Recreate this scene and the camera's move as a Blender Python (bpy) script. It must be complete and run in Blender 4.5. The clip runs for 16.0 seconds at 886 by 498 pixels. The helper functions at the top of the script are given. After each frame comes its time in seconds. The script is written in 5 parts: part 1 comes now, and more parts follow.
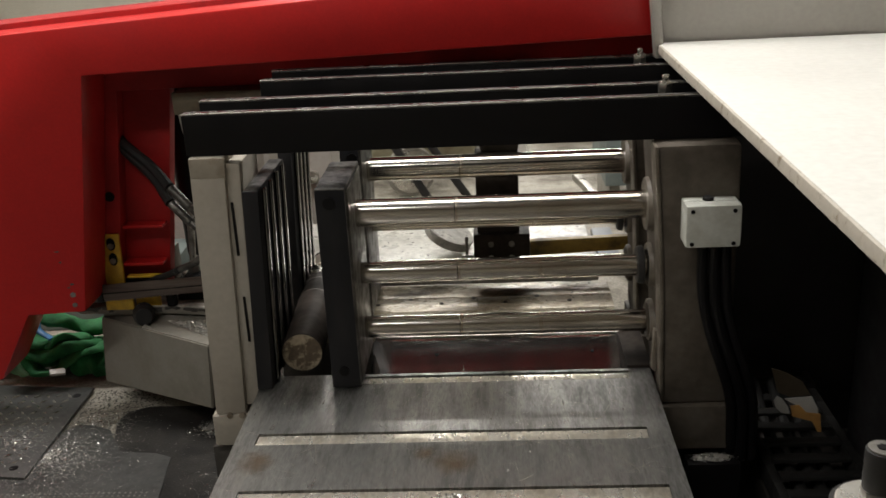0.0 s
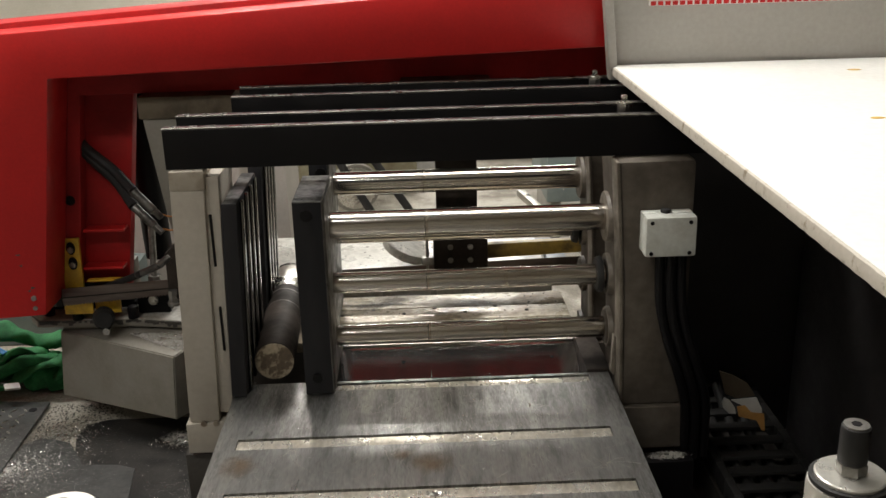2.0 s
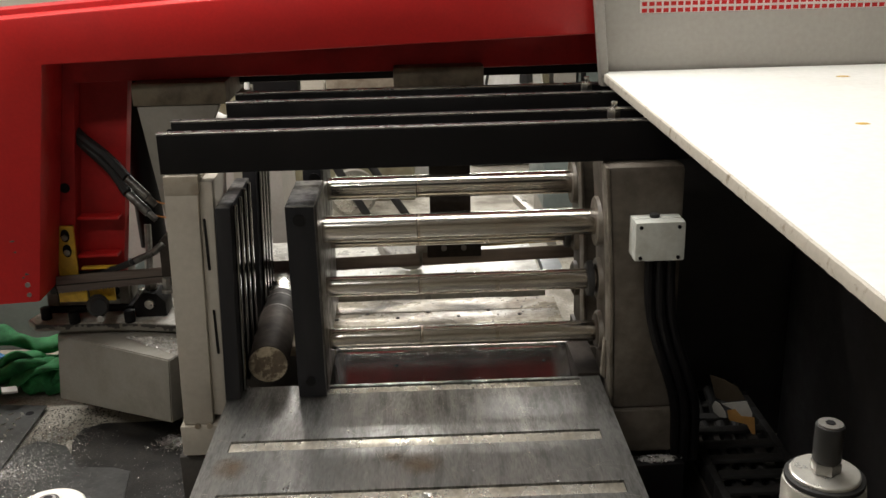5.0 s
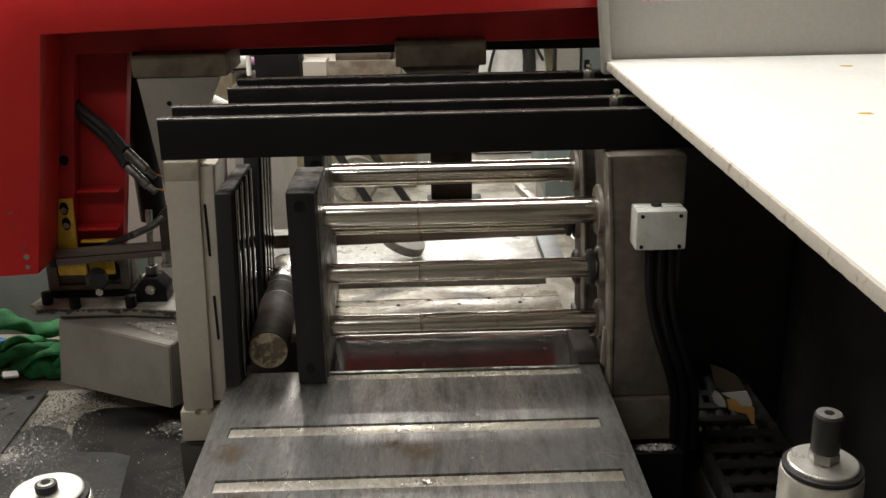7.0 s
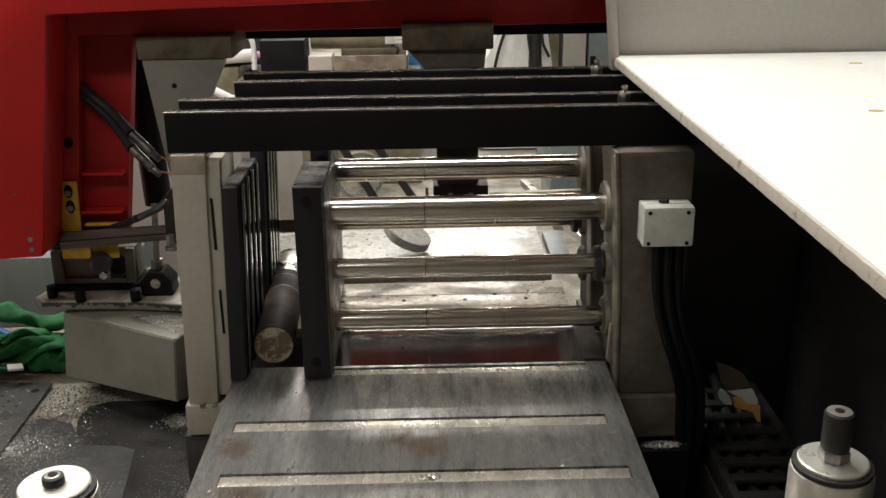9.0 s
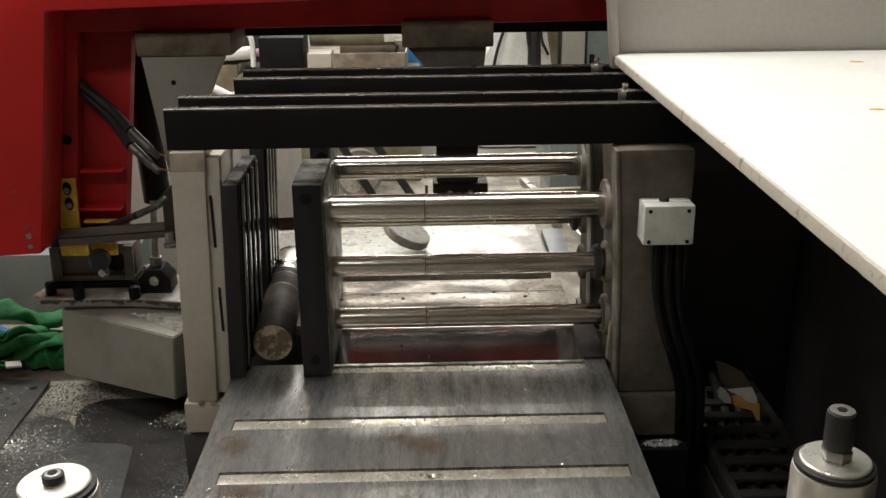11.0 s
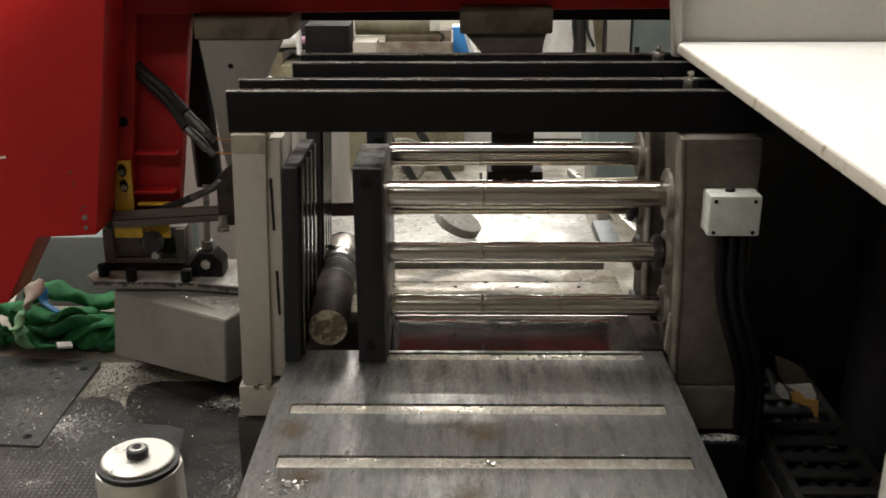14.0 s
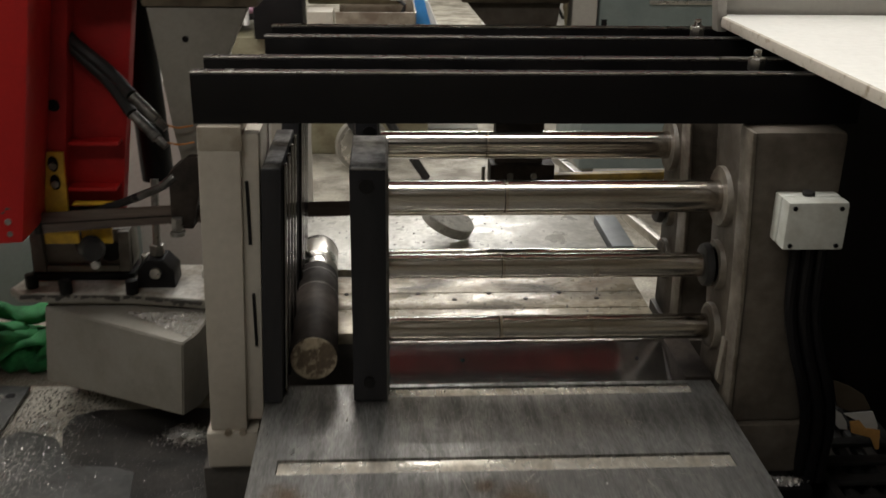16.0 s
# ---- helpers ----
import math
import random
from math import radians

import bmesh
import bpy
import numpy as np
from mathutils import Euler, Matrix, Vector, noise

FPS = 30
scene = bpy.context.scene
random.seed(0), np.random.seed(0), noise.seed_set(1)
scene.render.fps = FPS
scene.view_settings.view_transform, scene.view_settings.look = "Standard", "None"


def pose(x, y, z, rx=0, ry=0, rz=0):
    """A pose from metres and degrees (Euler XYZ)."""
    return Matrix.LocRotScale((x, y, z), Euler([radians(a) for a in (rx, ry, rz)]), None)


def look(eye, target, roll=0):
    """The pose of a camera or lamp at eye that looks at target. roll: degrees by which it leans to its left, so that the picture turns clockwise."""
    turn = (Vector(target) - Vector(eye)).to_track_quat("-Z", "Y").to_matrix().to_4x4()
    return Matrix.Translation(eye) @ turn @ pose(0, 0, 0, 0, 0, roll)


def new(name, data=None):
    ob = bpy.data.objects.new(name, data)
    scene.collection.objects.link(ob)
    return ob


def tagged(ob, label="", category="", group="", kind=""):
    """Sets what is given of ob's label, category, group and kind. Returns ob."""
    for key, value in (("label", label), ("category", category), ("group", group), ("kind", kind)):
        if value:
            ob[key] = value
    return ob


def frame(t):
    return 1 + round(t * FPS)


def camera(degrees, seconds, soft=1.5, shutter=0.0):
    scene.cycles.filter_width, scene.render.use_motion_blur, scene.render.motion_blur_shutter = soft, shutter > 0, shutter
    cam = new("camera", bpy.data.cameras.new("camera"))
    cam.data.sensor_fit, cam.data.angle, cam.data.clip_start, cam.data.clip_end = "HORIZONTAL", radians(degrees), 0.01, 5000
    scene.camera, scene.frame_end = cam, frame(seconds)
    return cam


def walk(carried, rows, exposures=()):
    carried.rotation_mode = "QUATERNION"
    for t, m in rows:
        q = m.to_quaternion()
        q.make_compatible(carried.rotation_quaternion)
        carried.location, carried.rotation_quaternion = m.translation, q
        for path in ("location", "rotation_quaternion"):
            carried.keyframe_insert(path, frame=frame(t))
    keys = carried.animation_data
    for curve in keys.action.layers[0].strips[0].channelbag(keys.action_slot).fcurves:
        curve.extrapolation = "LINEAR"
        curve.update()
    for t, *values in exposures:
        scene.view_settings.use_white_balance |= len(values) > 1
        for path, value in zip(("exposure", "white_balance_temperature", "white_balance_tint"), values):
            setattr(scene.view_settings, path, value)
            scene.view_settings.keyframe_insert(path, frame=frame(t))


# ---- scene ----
cam = camera(48.8, 16.0, shutter=0.5)
PATH = [
    (0, (0.142, 0.98, 1.249), (0.025, 2.855, 0.564), -3.0),
    (0.5, (0.093, 0.931, 1.257), (0.073, 2.811, 0.575), -2.3),
    (1, (0.064, 0.919, 1.262), (0.093, 2.8, 0.584), -1.9),
    (1.5, (0.052, 0.908, 1.262), (0.087, 2.794, 0.599), -1.7),
    (2, (0.048, 0.895, 1.266), (0.092, 2.784, 0.611), -1.5),
    (2.5, (0.056, 0.893, 1.264), (0.1, 2.782, 0.61), -1.4),
    (3, (0.064, 0.89, 1.264), (0.104, 2.779, 0.611), -1.6),
    (3.5, (0.065, 0.883, 1.267), (0.103, 2.775, 0.618), -1.6),
    (4, (0.066, 0.878, 1.267), (0.105, 2.772, 0.627), -1.6),
    (6.3, (0.07, 0.874, 1.267), (0.107, 2.762, 0.606), -1.1),
    (6.5, (0.071, 0.875, 1.265), (0.102, 2.761, 0.6), -1.2),
    (7, (0.07, 0.877, 1.265), (0.106, 2.763, 0.6), -1.1),
    (7.5, (0.065, 0.878, 1.264), (0.1, 2.762, 0.596), -0.9),
    (8, (0.065, 0.878, 1.263), (0.095, 2.761, 0.591), -0.9),
    (8.5, (0.067, 0.879, 1.263), (0.094, 2.761, 0.587), -0.9),
    (9, (0.064, 0.881, 1.262), (0.093, 2.764, 0.59), -0.8),
    (11.5, (0.06, 0.885, 1.26), (0.094, 2.767, 0.583), -0.6),
    (12, (0.06, 0.886, 1.259), (0.094, 2.767, 0.581), -0.5),
    (12.5, (0.057, 0.885, 1.26), (0.093, 2.765, 0.579), -0.5),
    (13, (0.054, 0.881, 1.261), (0.084, 2.764, 0.587), -0.4),
    (13.5, (0.044, 0.882, 1.252), (0.075, 2.764, 0.576), -0.3),
    (14, (0.002, 0.895, 1.243), (-0.025, 2.773, 0.555), -0.2),
    (14.5, (-0.037, 0.919, 1.233), (-0.087, 2.792, 0.533), 1.3),
    (15, (-0.056, 0.977, 1.228), (-0.131, 2.855, 0.545), 1.3),
    (15.5, (-0.075, 1.08, 1.196), (-0.098, 2.953, 0.494), 1.2),
    (15.7, (-0.096, 1.14, 1.183), (-0.058, 3.003, 0.457), 1.5),
    (16, (-0.138, 1.246, 1.19), (-0.025, 3.1, 0.451), 0.9),
]
EXPOSURES = [(0.0, -0.3), (0.6, -0.12), (1.5, 0.0), (4.0, 0.0), (6.5, -0.07), (13.5, -0.07), (15.0, -0.25), (15.5, -0.4), (16.0, -0.55)]
walk(cam, [(t, look(eye, target, roll)) for t, eye, target, roll in PATH], EXPOSURES)

# ---------------------------------------------------------------- world and light
world = bpy.data.worlds.new("hall")
world.use_nodes = True
scene.world = world
bg = world.node_tree.nodes["Background"]
bg.inputs[0].default_value = (0.9, 0.92, 1.0, 1)
bg.inputs[1].default_value = 0.02


def tube_lamp(x, y, z, length, width, watts, turn=0.0, tilt=0.0):
    """An area lamp just under an unseen fitting."""
    data = bpy.data.lights.new("tube_light", "AREA")
    data.shape, data.size, data.size_y, data.energy = "RECTANGLE", length, width, watts
    data.color = (1.0, 0.975, 0.935)
    ob = new("tube_light", data)
    ob.matrix_basis = pose(x, y, z - 0.1 * (tilt != 0), tilt, 0, turn)
    return ob


# All out of view; the last, low and tilted, adds glare on wet plates.
LAMPS = [(-0.25, 3.05, 3.25, 2.6, 0.50, 111, 0, 0), (-1.7, 0.7, 3.25, 2.6, 0.30, 48, 0, 0), (0.3, 6.4, 3.25, 2.6, 0.50, 88, 0, 0), (-0.5, 8.9, 3.25, 2.6, 0.30, 100, 0, 0), (-2.9, 4.5, 3.25, 2.6, 0.3, 95, 0, 0), (0.85, 9.4, 2.30, 1.3, 0.3, 48, 0, -50)]
for row in LAMPS:
    tube_lamp(*row)

# ---------------------------------------------------------------- materials


def shader(name, base, rough=0.5, metal=0.0, dark=None, amount=0.5, scale=6.0, fine=60.0, bump=0.1, stretch=(1, 1, 1), spec=0.5, rough_var=0.15, coat=0.0, detail=8.0, edge=(0.42, 0.62), grit=0.06):
    """Painted, metal or mineral surface: broad stains and fine grain in colour, gloss and relief."""
    m = bpy.data.materials.new(name)
    m.use_nodes = True
    t = m.node_tree
    n, l = t.nodes, t.links
    b = n["Principled BSDF"]
    b.inputs["Metallic"].default_value = metal
    b.inputs["Specular IOR Level"].default_value = spec
    b.inputs["Coat Weight"].default_value = coat
    b.inputs["Coat Roughness"].default_value = 0.15
    co = n.new("ShaderNodeTexCoord")
    mp = n.new("ShaderNodeMapping")
    mp.inputs["Scale"].default_value = stretch
    l.new(co.outputs["Object"], mp.inputs["Vector"])
    broad = n.new("ShaderNodeTexNoise")
    broad.inputs["Scale"].default_value, broad.inputs["Detail"].default_value, broad.inputs["Roughness"].default_value = scale, detail, 0.65
    grain = n.new("ShaderNodeTexNoise")
    grain.inputs["Scale"].default_value, grain.inputs["Detail"].default_value = fine, 4
    l.new(mp.outputs[0], broad.inputs["Vector"])
    l.new(mp.outputs[0], grain.inputs["Vector"])
    ramp = n.new("ShaderNodeMapRange")
    ramp.inputs[1].default_value, ramp.inputs[2].default_value = edge
    ramp.inputs[3].default_value, ramp.inputs[4].default_value = 0.0, amount
    l.new(broad.outputs[0], ramp.inputs[0])
    mix = n.new("ShaderNodeMix")
    mix.data_type = "RGBA"
    dark = dark or tuple(c * 0.45 for c in base)
    mix.inputs["A"].default_value, mix.inputs["B"].default_value = (*base, 1), (*dark, 1)
    l.new(ramp.outputs[0], mix.inputs["Factor"])
    gr = n.new("ShaderNodeMapRange")
    gr.inputs[1].default_value, gr.inputs[2].default_value, gr.inputs[3].default_value, gr.inputs[4].default_value = 0.3, 0.7, 1 - grit, 1 + 0.6 * grit
    l.new(grain.outputs[0], gr.inputs[0])
    mul = n.new("ShaderNodeMix")
    mul.data_type, mul.blend_type = "RGBA", "MULTIPLY"
    mul.inputs["Factor"].default_value = 1.0
    l.new(mix.outputs["Result"], mul.inputs["A"])
    l.new(gr.outputs[0], mul.inputs["B"])
    l.new(mul.outputs["Result"], b.inputs["Base Color"])
    rr = n.new("ShaderNodeMapRange")
    rr.inputs[1].default_value, rr.inputs[2].default_value = 0.3, 0.7
    rr.inputs[3].default_value, rr.inputs[4].default_value = max(0.04, rough - rough_var), min(1.0, rough + rough_var)
    l.new(broad.outputs[0], rr.inputs[0])
    l.new(rr.outputs[0], b.inputs["Roughness"])
    if bump:
        bp = n.new("ShaderNodeBump")
        bp.inputs["Strength"].default_value, bp.inputs["Distance"].default_value = bump, 0.002
        l.new(grain.outputs[0], bp.inputs["Height"])
        l.new(bp.outputs[0], b.inputs["Normal"])
    return m


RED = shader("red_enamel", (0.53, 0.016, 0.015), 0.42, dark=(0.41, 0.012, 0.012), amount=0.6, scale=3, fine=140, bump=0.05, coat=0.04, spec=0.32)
# Darker copy of the red: shade inside the bow put into colour.
RED_SHADED = shader("red_enamel_shaded", (0.40, 0.013, 0.013), 0.55, spec=0.3, dark=(0.22, 0.012, 0.012), amount=0.7, scale=6, fine=120, bump=0.08)
BEIGE = shader("warm_grey_paint", (0.43, 0.395, 0.335), 0.45, dark=(0.33, 0.29, 0.235), amount=0.5, scale=3, fine=90, bump=0.08)
CASTING = shader("dark_cast_paint", (0.120, 0.102, 0.082), 0.58, spec=0.35, dark=(0.066, 0.053, 0.040), amount=0.9, scale=8, fine=60, bump=0.35, grit=0.12)
CLAMP = shader("rusty_grey_casting", (0.125, 0.100, 0.066), 0.6, dark=(0.050, 0.036, 0.022), amount=0.9, scale=12, fine=90, bump=0.15)
BEIGE_DIRTY = shader("stained_grey_paint", (0.34, 0.30, 0.24), 0.5, dark=(0.15, 0.11, 0.07), amount=0.9, scale=9, fine=90, bump=0.12)
OILY_TRAY = shader("oily_brown_tray", (0.25, 0.215, 0.165), 0.45, dark=(0.11, 0.075, 0.05), amount=0.9, scale=9, fine=90, bump=0.12)
GREYPAINT = shader("grey_machine_paint", (0.24, 0.225, 0.195), 0.5, dark=(0.165, 0.15, 0.12), amount=0.7, scale=4, fine=110, bump=0.1)
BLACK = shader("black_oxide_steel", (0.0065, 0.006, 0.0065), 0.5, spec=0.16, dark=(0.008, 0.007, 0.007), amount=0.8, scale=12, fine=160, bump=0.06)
# Tie bar tops: lamp sheen put into a lighter colour.
BLACK_LIT_TOP = shader("lit_black_steel", (0.16, 0.15, 0.15), 0.30, metal=0.8, dark=(0.05, 0.045, 0.045), amount=0.9, scale=18, fine=160, bump=0.05)
RUBBER = shader("black_rubber", (0.024, 0.023, 0.022), 0.55, spec=0.25, scale=10, fine=120, bump=0.1)
JAW = shader("dark_ground_steel", (0.011, 0.011, 0.013), 0.46, spec=0.22, dark=(0.022, 0.021, 0.022), amount=0.8, scale=8, fine=60, bump=0.05, stretch=(1, 1, 0.25))
CHROME = shader("ground_rod_steel", (0.56, 0.53, 0.48), 0.17, metal=1.0, dark=(0.38, 0.32, 0.26), amount=0.6, scale=4, fine=60, bump=0.0, stretch=(0.8, 0.1, 0.1), rough_var=0.0, detail=2.0, grit=0.02)
TAN = shader("tan_wear_band", (0.53, 0.48, 0.41), 0.24, metal=1.0, dark=(0.34, 0.27, 0.20), amount=0.8, scale=12, fine=60, bump=0.0)
BLADE = shader("saw_band_steel", (0.20, 0.165, 0.145), 0.4, metal=0.8, dark=(0.11, 0.08, 0.07), amount=0.7, scale=10, fine=60, bump=0.03, stretch=(0.3, 1, 4))
TABLE = shader("scratched_table_steel", (0.40, 0.393, 0.372), 0.35, metal=0.9, dark=(0.085, 0.082, 0.076), amount=0.85, scale=4.0, fine=34, bump=0.05, stretch=(9.0, 1.6, 1), rough_var=0.1, grit=0.3, edge=(0.40, 0.66))
POLISHED = shader("polished_strip_steel", (0.82, 0.78, 0.69), 0.28, metal=0.75, dark=(0.38, 0.33, 0.25), amount=0.8, scale=9, fine=60, bump=0.04, stretch=(2, 1, 1), rough_var=0.1, grit=0.2)
ROLLER = shader("smooth_slide_steel", (0.40, 0.38, 0.365), 0.11, metal=1.0, dark=(0.24, 0.22, 0.20), amount=0.7, scale=9, fine=80, bump=0.0, stretch=(2, 1, 1), rough_var=0.01)
WETSTEEL = shader("wet_stained_steel", (0.44, 0.385, 0.29), 0.30, metal=0.25, dark=(0.20, 0.145, 0.09), amount=0.9, scale=7, fine=60, bump=0.05, stretch=(1.0, 1.4, 1), rough_var=0.24, grit=0.3, edge=(0.46, 0.66))
TRAY = shader("pale_tray_steel", (0.62, 0.61, 0.56), 0.35, metal=0.3, dark=(0.35, 0.34, 0.30), amount=0.8, scale=14, fine=70, bump=0.08, rough_var=0.2, grit=0.2)
STEEL = shader("turned_steel", (0.60, 0.58, 0.54), 0.3, metal=1.0, dark=(0.36, 0.34, 0.30), amount=0.6, scale=14, fine=80, bump=0.05)
ROLL = shader("bright_turned_roll", (0.74, 0.72, 0.66), 0.34, metal=0.75, dark=(0.50, 0.47, 0.41), amount=0.6, scale=14, fine=80, bump=0.05)
FITTING = shader("blackened_fitting_steel", (0.15, 0.145, 0.135), 0.42, metal=0.7, dark=(0.05, 0.045, 0.04), amount=0.9, scale=30, fine=120, bump=0.1)
DULLSTEEL = shader("dull_fitting_steel", (0.32, 0.31, 0.29), 0.4, metal=0.8, dark=(0.15, 0.14, 0.12), amount=0.8, scale=25, fine=120, bump=0.1)
STOCK = shader("mill_scale_bar", (0.040, 0.031, 0.025), 0.6, metal=0.1, spec=0.2, dark=(0.022, 0.018, 0.015), amount=0.9, scale=14, fine=90, bump=0.15, grit=0.2)
SAWN = shader("sawn_bar_end", (0.50, 0.42, 0.30), 0.55, metal=0.2, dark=(0.16, 0.12, 0.08), amount=1.0, scale=20, fine=120, bump=0.2, edge=(0.44, 0.50), grit=0.2)
WHITE = shader("white_laminate", (0.80, 0.79, 0.745), 0.4, dark=(0.74, 0.725, 0.67), amount=0.5, scale=3, fine=70, bump=0.02)
WHITE_EDGE = shader("chipped_white_edge", (0.46, 0.42, 0.355), 0.5, dark=(0.20, 0.15, 0.09), amount=0.9, scale=38, fine=120, bump=0.15, edge=(0.56, 0.68))
HOOD = shader("pale_grey_sheet", (0.37, 0.35, 0.315), 0.5, dark=(0.335, 0.315, 0.28), amount=0.5, scale=2, fine=90, bump=0.03)
YELLOW = shader("yellow_paint", (0.68, 0.42, 0.03), 0.45, dark=(0.34, 0.21, 0.03), amount=0.7, scale=22, fine=120, bump=0.06)
YELLOW_OLD = shader("worn_yellow_paint", (0.44, 0.29, 0.05), 0.5, dark=(0.12, 0.08, 0.03), amount=0.9, scale=14, fine=120, bump=0.1)
CONCRETE = shader("oily_concrete", (0.43, 0.40, 0.335), 0.6, dark=(0.17, 0.15, 0.12), amount=0.9, scale=5, fine=160, bump=0.6, rough_var=0.25, grit=0.5)
TREAD = shader("dark_tread_plate", (0.135, 0.135, 0.13), 0.42, metal=0.5, dark=(0.075, 0.075, 0.072), amount=0.9, scale=6, fine=90, bump=0.25, rough_var=0.15, grit=0.2)
# Pan colour is darkened to hold the shade beneath the saw.
PAN_SHADE = shader("shaded_black_pan", (0.020, 0.019, 0.018), 0.5, dark=(0.045, 0.041, 0.036), amount=0.8, scale=9, fine=240, bump=0.6, spec=0.4, grit=0.5)
PIT = shader("oily_black_tray", (0.045, 0.041, 0.036), 0.45, dark=(0.065, 0.058, 0.05), amount=0.7, scale=10, fine=120, bump=0.3, grit=0.2)
CHIP = shader("bright_chips", (0.64, 0.63, 0.60), 0.3, metal=0.85, dark=(0.45, 0.43, 0.40), amount=0.7, scale=60, fine=200, bump=0.0)
GREEN = shader("green_webbing", (0.020, 0.235, 0.062), 0.75, dark=(0.008, 0.085, 0.028), amount=0.8, scale=14, fine=260, bump=0.4, grit=0.2)
GREEN_PALE = shader("pale_green_tag", (0.25, 0.52, 0.28), 0.6, dark=(0.14, 0.34, 0.17), amount=0.7, scale=14, fine=200, bump=0.2)
BLUE = shader("blue_plastic", (0.05, 0.26, 0.62), 0.5, dark=(0.03, 0.16, 0.42), scale=12, fine=90, bump=0.1)
CREAM = shader("cream_cloth", (0.58, 0.53, 0.44), 0.8, dark=(0.36, 0.31, 0.23), amount=0.7, scale=10, fine=140, bump=0.3)
TEAL = shader("grey_green_cabinet", (0.155, 0.185, 0.175), 0.5, dark=(0.10, 0.125, 0.12), amount=0.6, scale=4, fine=90, bump=0.04)
ROOF = shader("unseen_hall_grey", (0.50, 0.47, 0.41), 0.8, dark=(0.32, 0.30, 0.26), amount=0.6, scale=1.2, fine=60, bump=0.08)
PALEWALL = shader("cream_wall_paint", (0.66, 0.63, 0.55), 0.7, dark=(0.52, 0.49, 0.41), amount=0.6, scale=1.2, fine=60, bump=0.08)
# Dark enamel of the far gear housing; under the worktop it paints shade.
DARKMACHINE_SHADE = shader("dark_enamel_and_shade", (0.030, 0.028, 0.029), 0.5, spec=0.25, dark=(0.042, 0.039, 0.037), amount=0.6, scale=8, fine=90, bump=0.06)
OLIVE = shader("oily_olive_enamel", (0.20, 0.185, 0.12), 0.45, dark=(0.10, 0.075, 0.04), amount=0.8, scale=8, fine=90, bump=0.08)
BOXPLASTIC = shader("off_white_plastic", (0.60, 0.61, 0.56), 0.42, dark=(0.44, 0.43, 0.37), amount=0.6, scale=22, fine=120, bump=0.04)
BLUEGREY = shader("blue_grey_enamel", (0.22, 0.245, 0.26), 0.45, dark=(0.14, 0.155, 0.16), amount=0.6, scale=5, fine=90, bump=0.05)
ORANGE = shader("orange_cardboard", (0.66, 0.36, 0.11), 0.7, dark=(0.45, 0.22, 0.06), amount=0.7, scale=12, fine=90, bump=0.2)
PAPER = shader("white_sheet", (0.74, 0.73, 0.70), 0.6, dark=(0.55, 0.53, 0.48), scale=12, fine=90, bump=0.1)
COPPER = shader("orange_wire", (0.55, 0.22, 0.06), 0.5, scale=30, fine=90, bump=0.0)
PINK = shader("pink_plastic", (0.55, 0.30, 0.42), 0.4, scale=20, fine=90, bump=0.0)
MIRROR = shader("polished_jaw_steel", (0.19, 0.183, 0.175), 0.12, metal=1.0, dark=(0.12, 0.113, 0.105), amount=0.7, scale=7, fine=60, bump=0.0, stretch=(1, 1, 0.3), rough_var=0.03)
WORN_TOP = shader("scuffed_bare_steel", (0.34, 0.335, 0.33), 0.38, metal=0.8, dark=(0.07, 0.068, 0.068), amount=1.0, scale=16, fine=90, bump=0.05, edge=(0.40, 0.58), grit=0.2)
CARDBOARD = shader("brown_cardboard", (0.10, 0.075, 0.048), 0.8, dark=(0.10, 0.075, 0.05), amount=0.6, scale=12, fine=90, bump=0.2)
# Paler column paint: worn bosses and lug, and the painted lit edge.
COLUMN_WORN_LIT = shader("worn_and_lit_paint", (0.175, 0.152, 0.122), 0.5, dark=(0.085, 0.068, 0.050), amount=0.9, scale=14, fine=80, bump=0.2, grit=0.15)
SHELF_LIT_TOP = shader("worn_and_lit_shelf", (0.62, 0.60, 0.55), 0.45, metal=0.2, dark=(0.30, 0.27, 0.22), amount=0.9, scale=14, fine=90, bump=0.12, grit=0.2)
BLOCK = shader("oily_grey_block", (0.185, 0.175, 0.148), 0.5, dark=(0.10, 0.09, 0.072), amount=0.8, scale=10, fine=90, bump=0.12)
TUBE = bpy.data.materials.new("tube_glow")
TUBE.use_nodes = True
TUBE.node_tree.nodes["Principled BSDF"].inputs["Emission Color"].default_value = (1, 0.96, 0.9, 1)
TUBE.node_tree.nodes["Principled BSDF"].inputs["Emission Strength"].default_value = 6.0

# ---------------------------------------------------------------- mesh tools


def box(bm, x0, x1, y0, y1, z0, z1, bevel=0.0, m=None):
    """A bevelled block between two corners, turned by m."""
    mat = Matrix.Translation(((x0 + x1) / 2, (y0 + y1) / 2, (z0 + z1) / 2)) @ Matrix.Diagonal((x1 - x0, y1 - y0, z1 - z0, 1))
    r = bmesh.ops.create_cube(bm, size=1.0, matrix=(m @ mat) if m else mat)
    if bevel:
        edges = {e for v in r["verts"] for e in v.link_edges}
        bmesh.ops.bevel(bm, geom=list(edges), offset=bevel, segments=2, affect="EDGES", profile=0.6)
    return bm


